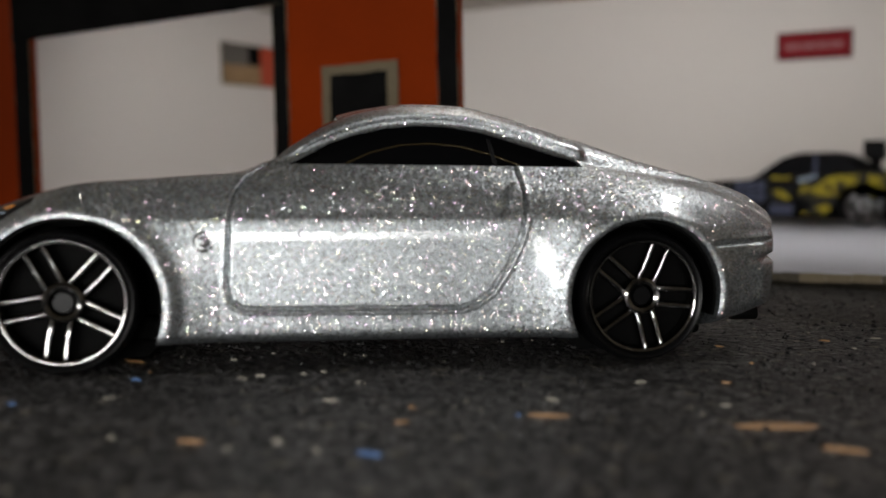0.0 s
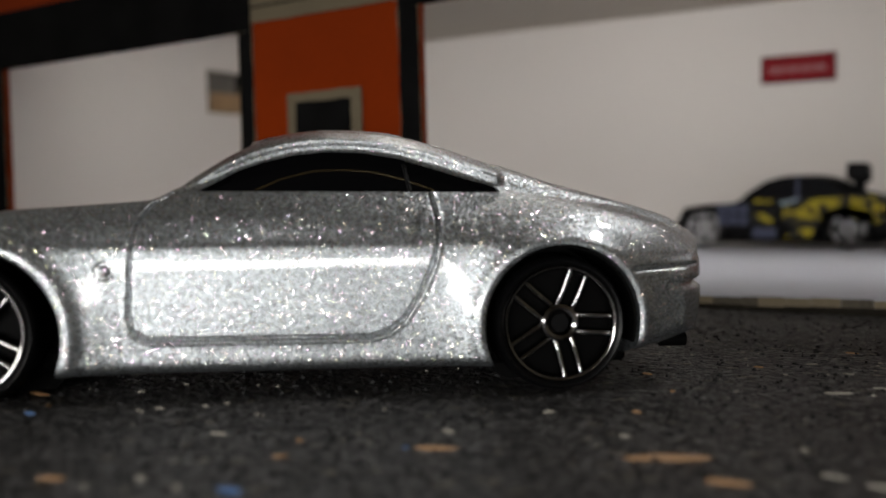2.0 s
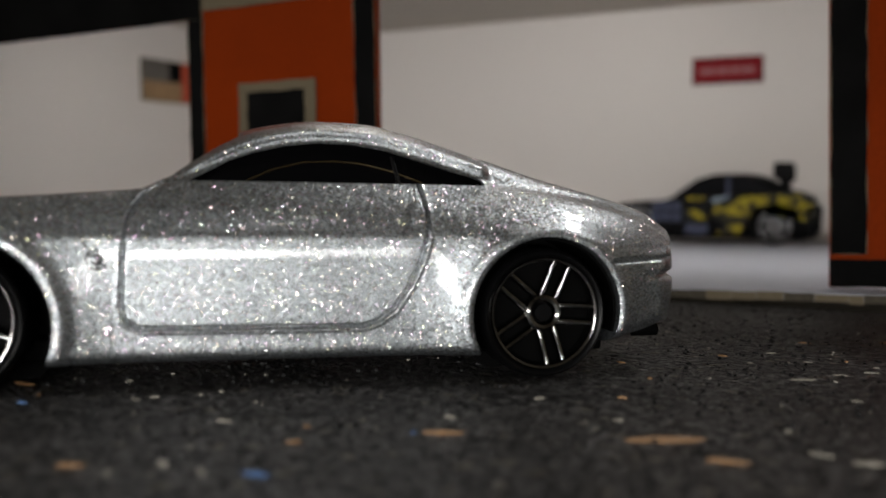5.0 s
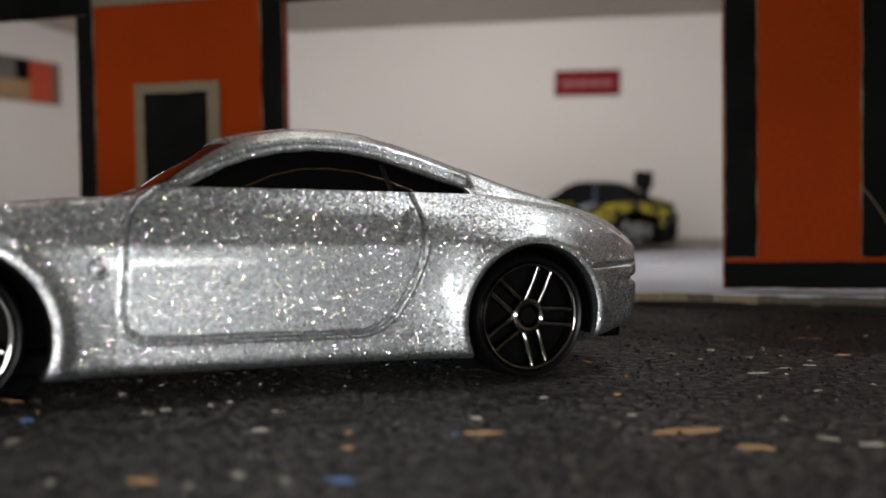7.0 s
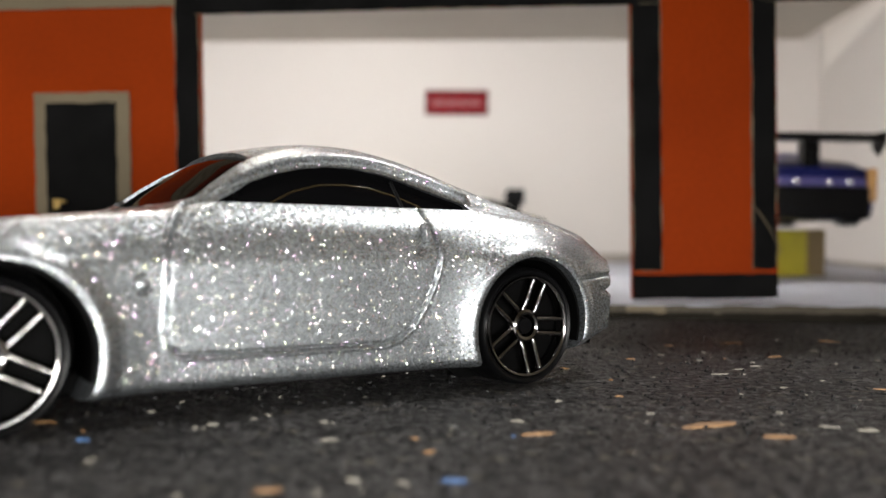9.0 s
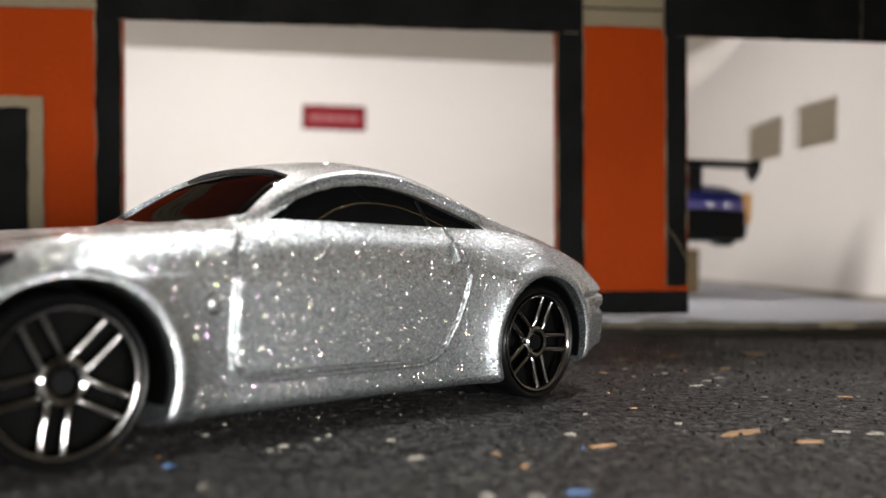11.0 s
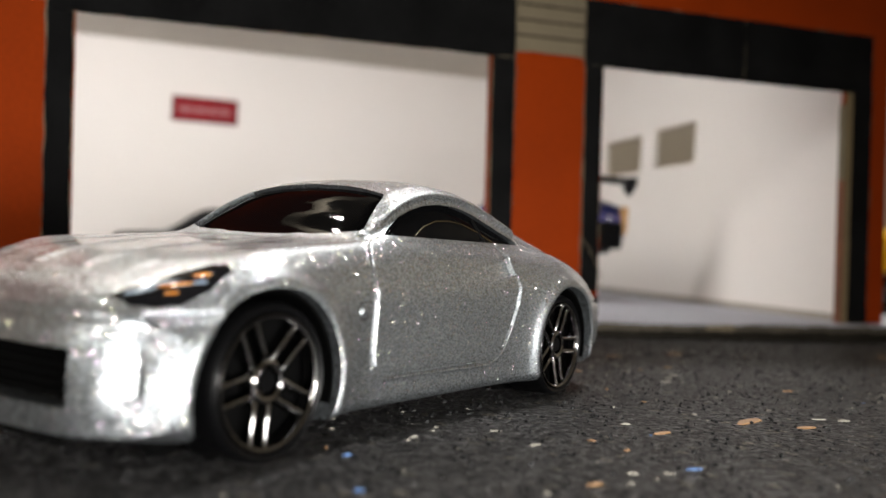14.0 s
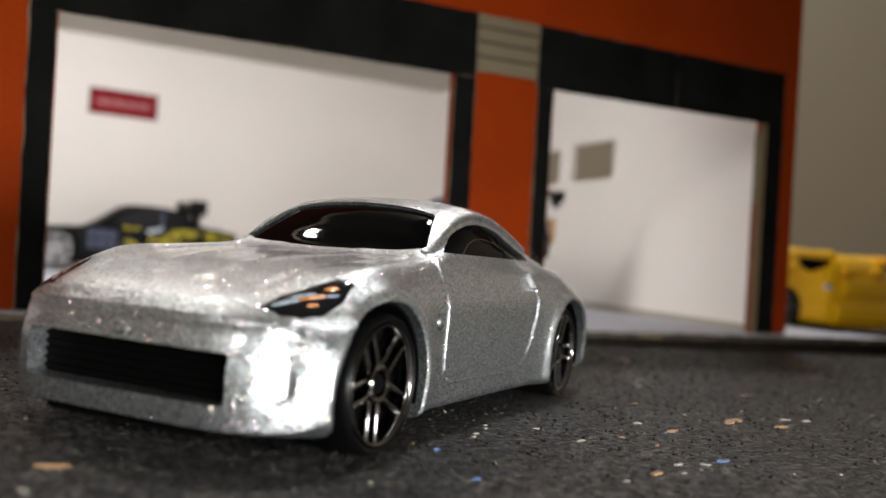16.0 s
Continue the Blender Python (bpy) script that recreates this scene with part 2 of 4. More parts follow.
PALE = material("pale_blue_print", (0.2, 0.25, 0.3), 0.25, coat=1.0)

# ---- building blocks ----


def box(bm, x0, x1, y0, y1, z0, z1):
    m = Matrix.Translation(((x0 + x1) / 2, (y0 + y1) / 2, (z0 + z1) / 2)) @ Matrix.Diagonal((x1 - x0, y1 - y0, z1 - z0, 1))
    return bmesh.ops.create_cube(bm, size=1, matrix=m)["verts"]


def finish(bm, name, smooth=None):
    bmesh.ops.scale(bm, vec=(MM, MM, MM), verts=bm.verts)
    bmesh.ops.recalc_face_normals(bm, faces=bm.faces)
    if smooth:
        for f in bm.faces:
            f.smooth = True
        for e in bm.edges:
            e.smooth = not (e.is_manifold and e.calc_face_angle(0) > radians(smooth))
    me = bpy.data.meshes.new(name)
    bm.to_mesh(me)
    bm.free()
    return me


def part(name, bm, mat, parent=None, label="", smooth=None):
    me = finish(bm, name, smooth)
    me.materials.append(mat)
    ob = new(name, me)
    if parent:
        ob.parent = parent
    if label:
        tagged(ob, label)
    return ob


def boxes(name, mat, parent, *sizes, label="", bevel=0.0):
    bm = bmesh.new()
    for s in sizes:
        box(bm, *s)
    if bevel:
        bmesh.ops.bevel(bm, geom=list(bm.edges), offset=bevel, segments=2, affect="EDGES", profile=0.5)
    return part(name, bm, mat, parent, label)


def place(ob, x, y, z, rx=0, ry=0, rz=0):
    ob.matrix_world = pose(x * MM, y * MM, z * MM, rx, ry, rz)
    return ob


def curve(*keys):
    """A smooth monotone curve through (x, value) keys."""
    xs, vs = [k[0] for k in keys], [k[1] for k in keys]
    h = [b - a for a, b in zip(xs, xs[1:])]
    d = [(b - a) / w for a, b, w in zip(vs, vs[1:], h)]
    m = [d[0]] + [0.0 if a * b <= 0 else 2 * a * b / (a + b) for a, b in zip(d, d[1:])] + [d[-1]]

    def at(x):
        if x <= xs[0]:
            return vs[0]
        if x >= xs[-1]:
            return vs[-1]
        i = max(n for n in range(len(xs) - 1) if xs[n] <= x)
        t = (x - xs[i]) / h[i]
        return ((2 * t**3 - 3 * t**2 + 1) * vs[i] + (t**3 - 2 * t**2 + t) * h[i] * m[i]
                + (3 * t**2 - 2 * t**3) * vs[i + 1] + (t**3 - t**2) * h[i] * m[i + 1])
    return at


def spline(points, counts):
    """Points along a Catmull-Rom line through the given (y, z), counts of samples on each stretch."""
    p = [points[0]] + list(points) + [points[-1]]
    out = []
    for i, n in enumerate(counts):
        a, b, c, d = p[i], p[i + 1], p[i + 2], p[i + 3]
        ab, bc, cd = (max(1e-4, math.dist(u, v)) ** 0.5 for u, v in ((a, b), (b, c), (c, d)))
        for k in range(n):
            t = k / n
            q = []
            for e in range(2):
                m1 = (c[e] - b[e]) + bc * ((b[e] - a[e]) / ab - (c[e] - a[e]) / (ab + bc)) if i else (c[e] - b[e])
                m2 = (c[e] - b[e]) + bc * ((d[e] - c[e]) / cd - (d[e] - b[e]) / (bc + cd)) if i < len(counts) - 1 else (c[e] - b[e])
                q.append((2 * t**3 - 3 * t**2 + 1) * b[e] + (t**3 - 2 * t**2 + t) * m1 + (3 * t**2 - 2 * t**3) * c[e] + (t**3 - t**2) * m2)
            out.append((max(0.0, q[0]), q[1]))
    out.append((0.0, points[-1][1]))
    return out


def near_line(x, z, line):
    """Distance from (x, z) to an open polyline."""
    best = 1e9
    for (ax, az), (bx, bz) in zip(line, line[1:]):
        ux, uz = bx - ax, bz - az
        t = min(1, max(0, ((x - ax) * ux + (z - az) * uz) / (ux * ux + uz * uz)))
        best = min(best, (x - ax - t * ux) ** 2 + (z - az - t * uz) ** 2)
    return best ** 0.5


def loft(section, x0, x1, step, counts, bend, across=24, shape=None):
    """A closed body: half sections from section(x), mirrored, both ends closed by rungs between the halves.
    bend(x, y, z) gives the final x; shape(x, y, z) may move a point of the half further."""
    n = max(2, round((x1 - x0) / step))
    rings = []
    bm = bmesh.new()
    for i in range(n + 1):
        x = x0 + (x1 - x0) * i / n
        half = []
        for y, z in spline(section(x), counts):
            p = (bend(x, y, z), y, z)
            half.append(shape(*p) if shape else p)
        rings.append(half)
    k = len(rings[0])
    verts = []
    for half in rings:
        row = [bm.verts.new(p) for p in half]
        row += [bm.verts.new((p[0], -p[1], p[2])) for p in reversed(half[1:-1])]
        verts.append(row)
    m = len(verts[0])
    for a, b in zip(verts, verts[1:]):
        for j in range(m):
            bm.faces.new((a[j], a[(j + 1) % m], b[(j + 1) % m], b[j]))
    for row, half, x in ((verts[0], rings[0], x0), (verts[-1], rings[-1], x1)):
        rungs = []
        for j in range(1, k - 1):
            y, z = half[j][1], half[j][2]
            line = [row[j]]
            for s in range(1, across):
                yy = y * (1 - 2 * s / across)
                p = (bend(x, abs(yy), z), abs(yy), z)
                q = shape(*p) if shape else p
                line.append(bm.verts.new((q[0], math.copysign(q[1], yy), q[2])))
            line.append(row[m - j])
            rungs.append(line)
        for a, b in zip(rungs, rungs[1:]):
            for s in range(across):
                bm.faces.new((a[s], a[s + 1], b[s + 1], b[s]))
        for line, tip in ((rungs[0], row[0]), (rungs[-1], row[k - 1])):
            for s in range(across):
                bm.faces.new((line[s], line[s + 1], tip))
    bmesh.ops.recalc_face_normals(bm, faces=bm.faces)
    return bm


def prism(outline, way, depth):
    """A closed prism: the outline (3D points), swept by way * depth to both sides."""
    bm = bmesh.new()
    way = Vector(way).normalized() * depth
    a = [bm.verts.new(Vector(p) - way) for p in outline]
    b = [bm.verts.new(Vector(p) + way) for p in outline]
    n = len(a)
    bm.faces.new(a), bm.faces.new(b[::-1])
    for i in range(n):
        bm.faces.new((a[i], b[i], b[(i + 1) % n], a[(i + 1) % n]))
    bmesh.ops.recalc_face_normals(bm, faces=bm.faces)
    return bm


def cylinder(x, y, z, radius, length, segments=64):
    """A closed cylinder along y, centred."""
    bm = bmesh.new()
    bmesh.ops.create_cone(bm, cap_ends=True, segments=segments, radius1=radius, radius2=radius, depth=length, matrix=Matrix.Translation((x, y, z)) @ pose(0, 0, 0, 90))
    bmesh.ops.recalc_face_normals(bm, faces=bm.faces)
    return bm


def cut(bm, cutters):
    """The body with the cutters taken out, as a new bmesh."""
    made = []
    for b in (bm, *cutters):
        me = bpy.data.meshes.new("shape")
        b.to_mesh(me)
        b.free()
        made.append(new("shape", me))
    for c in made[1:]:
        mod = made[0].modifiers.new("cut", "BOOLEAN")
        mod.object, mod.operation, mod.solver = c, "DIFFERENCE", "MANIFOLD"
    bpy.context.view_layer.update()
    out = bmesh.new()
    out.from_mesh(made[0].evaluated_get(bpy.context.evaluated_depsgraph_get()).to_mesh())
    for ob in made:
        me = ob.data
        bpy.data.objects.remove(ob)
        bpy.data.meshes.remove(me)
    return out


def lathe(profile, segments=64):
    """A ring round the y axis from (radius, y) points of a closed outline."""
    bm = bmesh.new()
    rings = []
    for i in range(segments):
        a = 2 * math.pi * i / segments
        rings.append([bm.verts.new((r * math.cos(a), y, r * math.sin(a))) for r, y in profile])
    n = len(profile)
    for i in range(segments):
        p, q = rings[i], rings[(i + 1) % segments]
        for j in range(n):
            bm.faces.new((p[j], p[(j + 1) % n], q[(j + 1) % n], q[j]))
    return bm


def wheel(parent, x, y, z, side, radius, width, rim_mat, turn=0.0, spokes=5, fine=True):
    """A toy wheel: tyre, rim, double spokes, hub, brake disc. side -1: its face looks to -y."""
    w = new("wheel")
    w.parent = parent
    w.matrix_basis = Matrix.Translation((x * MM, y * MM, z * MM)) @ (pose(0, 0, 0, 0, turn, 0) if side < 0 else pose(0, 0, 0, 0, turn, 180))
    r = radius
    seg = 72 if fine else 28
    part("tyre", lathe([(r * 0.86, 0.0), (r * 0.89, -0.22), (r * 0.935, -0.3), (r * 0.975, -0.1), (r, 0.4), (r, width - 0.5), (r * 0.96, width), (r * 0.5, width), (r * 0.5, width * 0.5), (r * 0.86, width * 0.5)], seg), TYRE, w, smooth=50)
    part("rim", lathe([(r * 0.79, 0.25), (r * 0.8, -0.15), (r * 0.82, -0.27), (r * 0.845, -0.27), (r * 0.864, -0.1), (r * 0.862, 0.7), (r * 0.8, 0.9)], seg), rim_mat, w, smooth=50)
    bm = bmesh.new()
    bmesh.ops.create_cone(bm, cap_ends=True, segments=seg, radius1=r * 0.84, radius2=r * 0.84, depth=0.5, matrix=Matrix.Translation((0, 1.75, 0)) @ pose(0, 0, 0, 90))
    part("disc", bm, VOID, w, smooth=40)
    for i in range(spokes):
        for s in (-1, 1):
            bm = bmesh.new()
            o, wd = s * r * 0.125, r * 0.043
            prof = []
            for rad, y0 in ((0.2, 0.42), (0.32, 0.22), (0.5, 0.18), (0.7, 0.12), (0.82, -0.02)):
                c = o * (0.95 + 0.1 * rad)
                prof.append([bm.verts.new((c + dx, yy, r * rad)) for dx, yy in ((-wd, y0 + 0.75), (-wd, y0 + 0.2), (-wd * 0.8, y0 + 0.08), (-wd * 0.4, y0 + 0.01), (wd * 0.4, y0 + 0.01), (wd * 0.8, y0 + 0.08), (wd, y0 + 0.2), (wd, y0 + 0.75))])
            for a, b in zip(prof, prof[1:]):
                for j in range(7):
                    bm.faces.new((a[j], a[j + 1], b[j + 1], b[j]))
            bm.faces.new(prof[0]), bm.faces.new(prof[-1])
            ob = part("spoke", bm, rim_mat, w, smooth=60)
            ob.matrix_basis = pose(0, 0, 0, 0, 360 / spokes * i, 0)
    part("hub_ring", lathe([(r * 0.18, 0.4), (r * 0.19, 0.12), (r * 0.235, 0.02), (r * 0.275, 0.15), (r * 0.29, 0.9), (r * 0.18, 0.9)], 40), rim_mat, w, smooth=50)
    bm = bmesh.new()
    bmesh.ops.create_cone(bm, cap_ends=True, segments=32, radius1=r * 0.155, radius2=r * 0.135, depth=0.7, matrix=Matrix.Translation((0, 0.55, 0)) @ pose(0, 0, 0, 90))
    part("axle_end", bm, TYRE, w, smooth=40)
    return w


def patch(tree, outline, way, lift, rings=6, thick=0.0):
    """A thin piece that follows a body's surface: the outline (3D points near it, star-shaped) cast along way."""
    bm = bmesh.new()
    way = Vector(way).normalized()
    mid = sum((Vector(p) for p in outline), Vector()) / len(outline)
    rows = []
    for k in range(rings + 1):
        row = []
        for p in outline:
            q = mid.lerp(Vector(p), (k + 0.02) / (rings + 0.02))
            hit, normal, _, _ = tree.ray_cast(q - way * 8, way, 20)
            edge_down = 0.12 if k == rings else 0.0
            row.append(bm.verts.new((hit + normal * (lift - edge_down)) if hit else q))
        rows.append(row)
    n = len(outline)
    for a, b in zip(rows, rows[1:]):
        for i in range(n):
            bm.faces.new((a[i], a[(i + 1) % n], b[(i + 1) % n], b[i]))
    bm.faces.new(rows[0])
    return bm


# ---- structure ----
mat_ = boxes("ground", RUBBER, None, (-860, 860, -900, 145.6, -3, 0))
tagged(mat_, "black rubber floor mat with coloured flecks", "mat", kind="structure")
table = boxes("table_top", WOOD, None, (-880, 880, -950, 600, -30, -3.2))
tagged(table, "brown wooden table top under the mat", "table", kind="structure")
slab = place(boxes("floor", FLOOR, None, (-275, 128, 0, 230, -6, 0)), 20, 146, 2.6, 0, -0.9, 0)
tagged(slab, "pale grey cardboard floor of the toy garage", "floor", kind="structure")
boxes("edge", EDGE, slab, (-275, 128, -0.4, -0.02, -6, -1.35), label="dark cut cardboard edge")
wear = random.Random(8)
u = -275.0
while u < 127:
    w = min(128 - u, wear.uniform(1.2, 5.0))
    bare = wear.random() < (0.6 if u < -6 else 0.25)
    boxes("edge_lip", CARD if bare else SOILED, slab, (u + 0.05, u + w, -0.3 - wear.uniform(0, 0.25), -0.02, -1.3 - wear.uniform(0, 0.35), -0.06 - wear.uniform(0, 0.3)))
    u += w
yard = boxes("yard", EDGE, None, (148.2, 300, 146, 372, -3, 4.2))
tagged(yard, "dark board beside the toy garage", "board", kind="structure")

front = boxes("wall_front", ORANGE, None, (-240, -200, 0, 1.5, -3, 51.5), (-128.2, -86.2, 0, 1.5, -3, 51.5), (-10.8, 14.3, 0, 1.5, 0, 51.5),
              (78, 90.5, 0, 1.5, -2, 51.5), (-240, 90.5, 0, 1.5, 51.5, 104))
tagged(place(front, 20, 151.3, 3.2, 0, -1.9, 0), "orange cardboard front of the toy garage", "wall", kind="structure")


def ragged(u0, u1, v0, v1, w0, w1, rough, rng):
    """A flat piece cut by hand: its outline wavers by about rough."""
    pts = []
    for (ax, az), (bx, bz) in zip(((u0, v0), (u1, v0), (u1, v1), (u0, v1)), ((u1, v0), (u1, v1), (u0, v1), (u0, v0))):
        n = max(2, round(math.dist((ax, az), (bx, bz)) / 2.2))
        for i in range(n):
            t = i / n
            pts.append((ax + (bx - ax) * t + rng.gauss(0, rough), az + (bz - az) * t + rng.gauss(0, rough)))
    return prism([(x, (w0 + w1) / 2, z) for x, z in pts], (0, 1, 0), (w1 - w0) / 2)


cutting = random.Random(5)


def strip(name, mat, u0, u1, v0, v1, proud=0.3, label="", rough=0.07, rim=0.15):
    if rim:
        part("paper_edge", ragged(u0 - rim, u1 + rim, v0, v1, -proud + 0.1, -0.01, rough, cutting), CARD, front)
    return part(name, ragged(u0, u1, v0, v1, -proud, -0.02, rough, cutting), mat, front, label)


for u0, u1 in ((-206, -200.3), (-127.9, -124.6), (-90.6, -86.5), (-10.5, -5.7), (10.1, 14.0), (79.8, 85.4)):
    strip("black_strip", BLACK, u0, u1, 5 if u0 > -20 and u0 < 50 else -2, 52.7)
strip("base_band", BLACK, -10.8, 14.3, 0, 4.2, rim=0)
strip("brown_strip", STANDSIDE, 77.9, 79.7, -2, 51.2, rim=0)
boxes("jamb_edge", CARD, front, (77.6, 77.98, -0.3, 1.6, 31, 48.5))
boxes("jamb_edge", RUST, front, (77.55, 77.98, -0.32, 1.6, -2, 31), label="red-brown worn cardboard edge")
for u0, u1 in ((-206, -124.6), (-90.6, -5.9), (9.7, 49), (49.15, 85)):
    strip("lintel", BLACK, u0, u1, 51.2, 64.6, 0.5, rim=0.15)
for u0, u1 in ((-124.5, -90.7), (-5.7, 9.5)):
    strip("cap_panel", CAP, u0, u1, 52.7, 64.6, 0.4, rim=0)
    for v in (55.6, 58.7, 61.8):
        boxes("board_line", EDGE, front, (u0 + 0.1, u1 - 0.1, -0.44, -0.39, v, v + 0.4))
door = strip("door_frame", CAP, -116.2, -99, -1, 37.8, 0.4, rim=0)
strip("door_panel", BLACK, -114, -101.4, -1, 35.9, 0.6, rim=0)
boxes("door_lever", GOLD, front, (-112.7, -111.6, -1.3, -0.6, 17.2, 19.0), (-112.7, -110.2, -1.6, -1.1, 18.2, 18.8), bevel=0.15, label="small brass door lever")


def tube(points, radius, sides=8):
    """A thin round strand through the points."""
    bm = bmesh.new()
    rows = []
    for i, p in enumerate(points):
        d = (Vector(points[min(i + 1, len(points) - 1)]) - Vector(points[max(i - 1, 0)])).normalized()
        a = d.orthogonal().normalized()
        b = d.cross(a)
        rows.append([bm.verts.new(Vector(p) + radius * (a * math.cos(t) + b * math.sin(t))) for t in (2 * math.pi * k / sides for k in range(sides))])
    for r, q in zip(rows, rows[1:]):
        for k in range(sides):
            bm.faces.new((r[k], r[(k + 1) % sides], q[(k + 1) % sides], q[k]))
    bm.faces.new(rows[0][::-1]), bm.faces.new(rows[-1])
    return bm


strand = [(9.6 + 5.2 * t, -0.45 - 0.4 * math.sin(3 * t), 16.3 - 5.4 * t - 3.2 * t * t) for t in (i / 12 for i in range(13))]
part("glue_thread", tube(strand, 0.09), CARD, front, "thin strand of dried glue", smooth=60)

back = boxes("wall_back", WHITE, None, (-275, 125, 0, 4, -2, 100))
tagged(place(back, 0, 366, 2.2, 0, -0.6, 0), "white cardboard back wall of the toy garage", "wall", kind="structure")
left = boxes("wall_left", WHITE, None, (-254, -250, 153, 366, -4, 96))
tagged(left, "white cardboard side wall of the toy garage", "wall", kind="structure")
bm = bmesh.new()
for s in ((0, 74, 0, 98), (74, 101, 0, 44.7), (74, 101, 58, 98), (101, 109, 0, 98), (109, 139, 0, 44.2), (109, 139, 57.3, 98), (139, 214, 0, 98)):
    box(bm, s[0], s[1], -2, 0, s[2], s[3])
right = part("wall_right", bm, WHITE)
tagged(place(right, 104, 153, 3, 0, 0, 85.6), "white cardboard side wall with two window holes", "wall", kind="structure")
boxes("baseboard", SKIRT, back, (-249, 119, -0.5, -0.02, 0, 3.4))
boxes("baseboard", SKIRT, right, (2, 213, 0.02, 0.5, -1.5, 2.6))
ceil = boxes("ceiling", CEIL, None, (-275, 112, 0, 215, 0, 3))
tagged(place(ceil, 0, 152.9, 93, 0, -0.9, 0), "grey cardboard ceiling of the toy garage", "ceiling", kind="structure")
for name, s in (("wall_room_north", (-900, 900, 620, 640, -600, 1500)), ("wall_room_south", (-900, 900, -1500, -1460, -600, 1500)),
                ("wall_room_west", (-920, -900, -1500, 640, -600, 1500)), ("wall_room_east", (900, 920, -1500, 640, -600, 1500)),
                ("ceiling_room", (-920, 920, -1500, 640, 1500, 1540))):
    above = name == "ceiling_room"
    tagged(boxes(name, LIME if above else ROOM, None, s), "white painted ceiling of the room" if above else "plain beige painted wall of the room", "ceiling" if above else "wall", kind="structure")

sign = boxes("wall_sign", DARKRED, None, (-13, 13, -0.8, 0, -5.1, 5.1), bevel=0.15)
tagged(place(sign, -27.5, 365.9, 67, 0, -0.6, 0), "small red sign with pale writing on the white wall", "sign")
boxes("panel", RED, sign, (-12.2, 12.2, -1.0, -0.75, -4.3, 4.3))
for u0, u1 in ((-10, -4.6), (-4, 0.4), (1, 4.6), (5.2, 9.8)):
    boxes("writing_bar", PINK, sign, (u0, u1, -1.15, -0.98, -1.3, 0.9))
poster = boxes("wall_poster", CARD, None, (0, 0.5, 0, 45, 0, 17.5))
tagged(place(poster, -250, 297, 55, 2.5, 0, 0), "small photo poster with a red panel on the wall", "poster")
boxes("photo_sky", GREYPRINT, poster, (0.45, 0.6, 0.6, 17, 8.5, 17.0))
boxes("photo_shade", BLACK, poster, (0.45, 0.6, 17.1, 25, 9.0, 17.0))
boxes("photo_ground", TANPRINT, poster, (0.45, 0.6, 0.6, 25, 0.6, 8.4))
boxes("red_panel", REDORANGE, poster, (0.45, 0.6, 25.2, 40, 0.6, 17.0))

# ---- the silver coupe ----
HALF = 14.7
CAR = pose(-31.6 * MM, 63.5 * MM, 0, 0, 0, 36.6) @ Matrix.Translation((0, HALF * MM, 0))
hero = new("toy_car")
hero.matrix_world = CAR
tagged(hero, "silver metallic die-cast sports coupe standing on the mat", "toy car")

z_bottom = curve((-34.9, 2.5), (-32.4, 2.0), (-29, 1.95), (-16, 1.8), (16, 1.85), (29, 2.6), (35, 3.4), (38, 4.4))
w_side = curve((-34.9, 14.5), (-32.4, 14.9), (-28, 15.1), (-16, 14.85), (-8, 14.65), (6, 14.65), (14, 14.9), (20, 15.2), (28, 15.2), (34, 14.9), (38, 14.4))
z_crease = curve((-34.9, 8.4), (-32.4, 9.7), (-28, 11.2), (-22, 11.8), (-10, 11.8), (11, 12.0), (20, 12.1), (28, 11.8), (34, 11.0), (38, 9.5))
z_belt = curve((-34.9, 9.7), (-33.8, 10.9), (-31.6, 12.0), (-28, 13.4), (-23, 14.2), (-16, 14.7), (-10, 15.2), (-6, 15.75), (0, 15.95), (18, 16.0), (22, 15.5), (26, 15.0), (31, 14.2), (35, 13.1), (38, 11.3))
y_belt = curve((-34.9, 12.9), (-31.6, 12.7), (-23, 12.8), (-14, 12.4), (-8, 12), (0, 12.2), (10, 11.9), (18, 11.3), (22, 11.9), (26, 12.4), (33, 12.5), (38, 11.9))
z_rail = curve((-34.9, 9.9), (-33.8, 11.1), (-31.6, 12.2), (-28, 13.5), (-22, 14.3), (-16, 14.8), (-10, 15.3), (-7.6, 15.75), (-5.3, 16.8), (-4, 17.5), (-1.2, 18.6), (1.5, 19.3), (4.3, 19.6), (7, 19.55), (10, 19.1), (13, 18.3), (16, 17.4), (18.7, 16.5), (22, 15.9), (26, 15.5), (31, 14.7), (35, 13.6), (38, 11.8))
y_rail = curve((-34.9, 11.4), (-23, 11.1), (-10, 11.2), (-7.6, 11.2), (-4, 10.5), (1.5, 10), (8, 9.9), (14, 10.1), (18.7, 10.5), (24, 10.7), (38, 10.3))
z_edge = curve((-34.9, 10.0), (-33.8, 11.2), (-31.6, 12.3), (-28, 13.5), (-22, 14.2), (-16, 14.75), (-10.3, 15.3), (-8.6, 15.9), (-5.5, 17.9), (-3, 19.4), (0, 20.5), (4, 21.1), (8, 21.0), (12, 20.35), (16, 19.2), (20, 17.9), (24, 16.8), (28, 16.0), (32, 15.15), (36, 13.9), (38, 12.4))
y_edge = curve((-34.9, 8.9), (-12, 9.5), (-8, 10.1), (-3, 8.8), (4, 8.4), (12, 8.3), (20, 8.7), (28, 9.1), (38, 8.9))
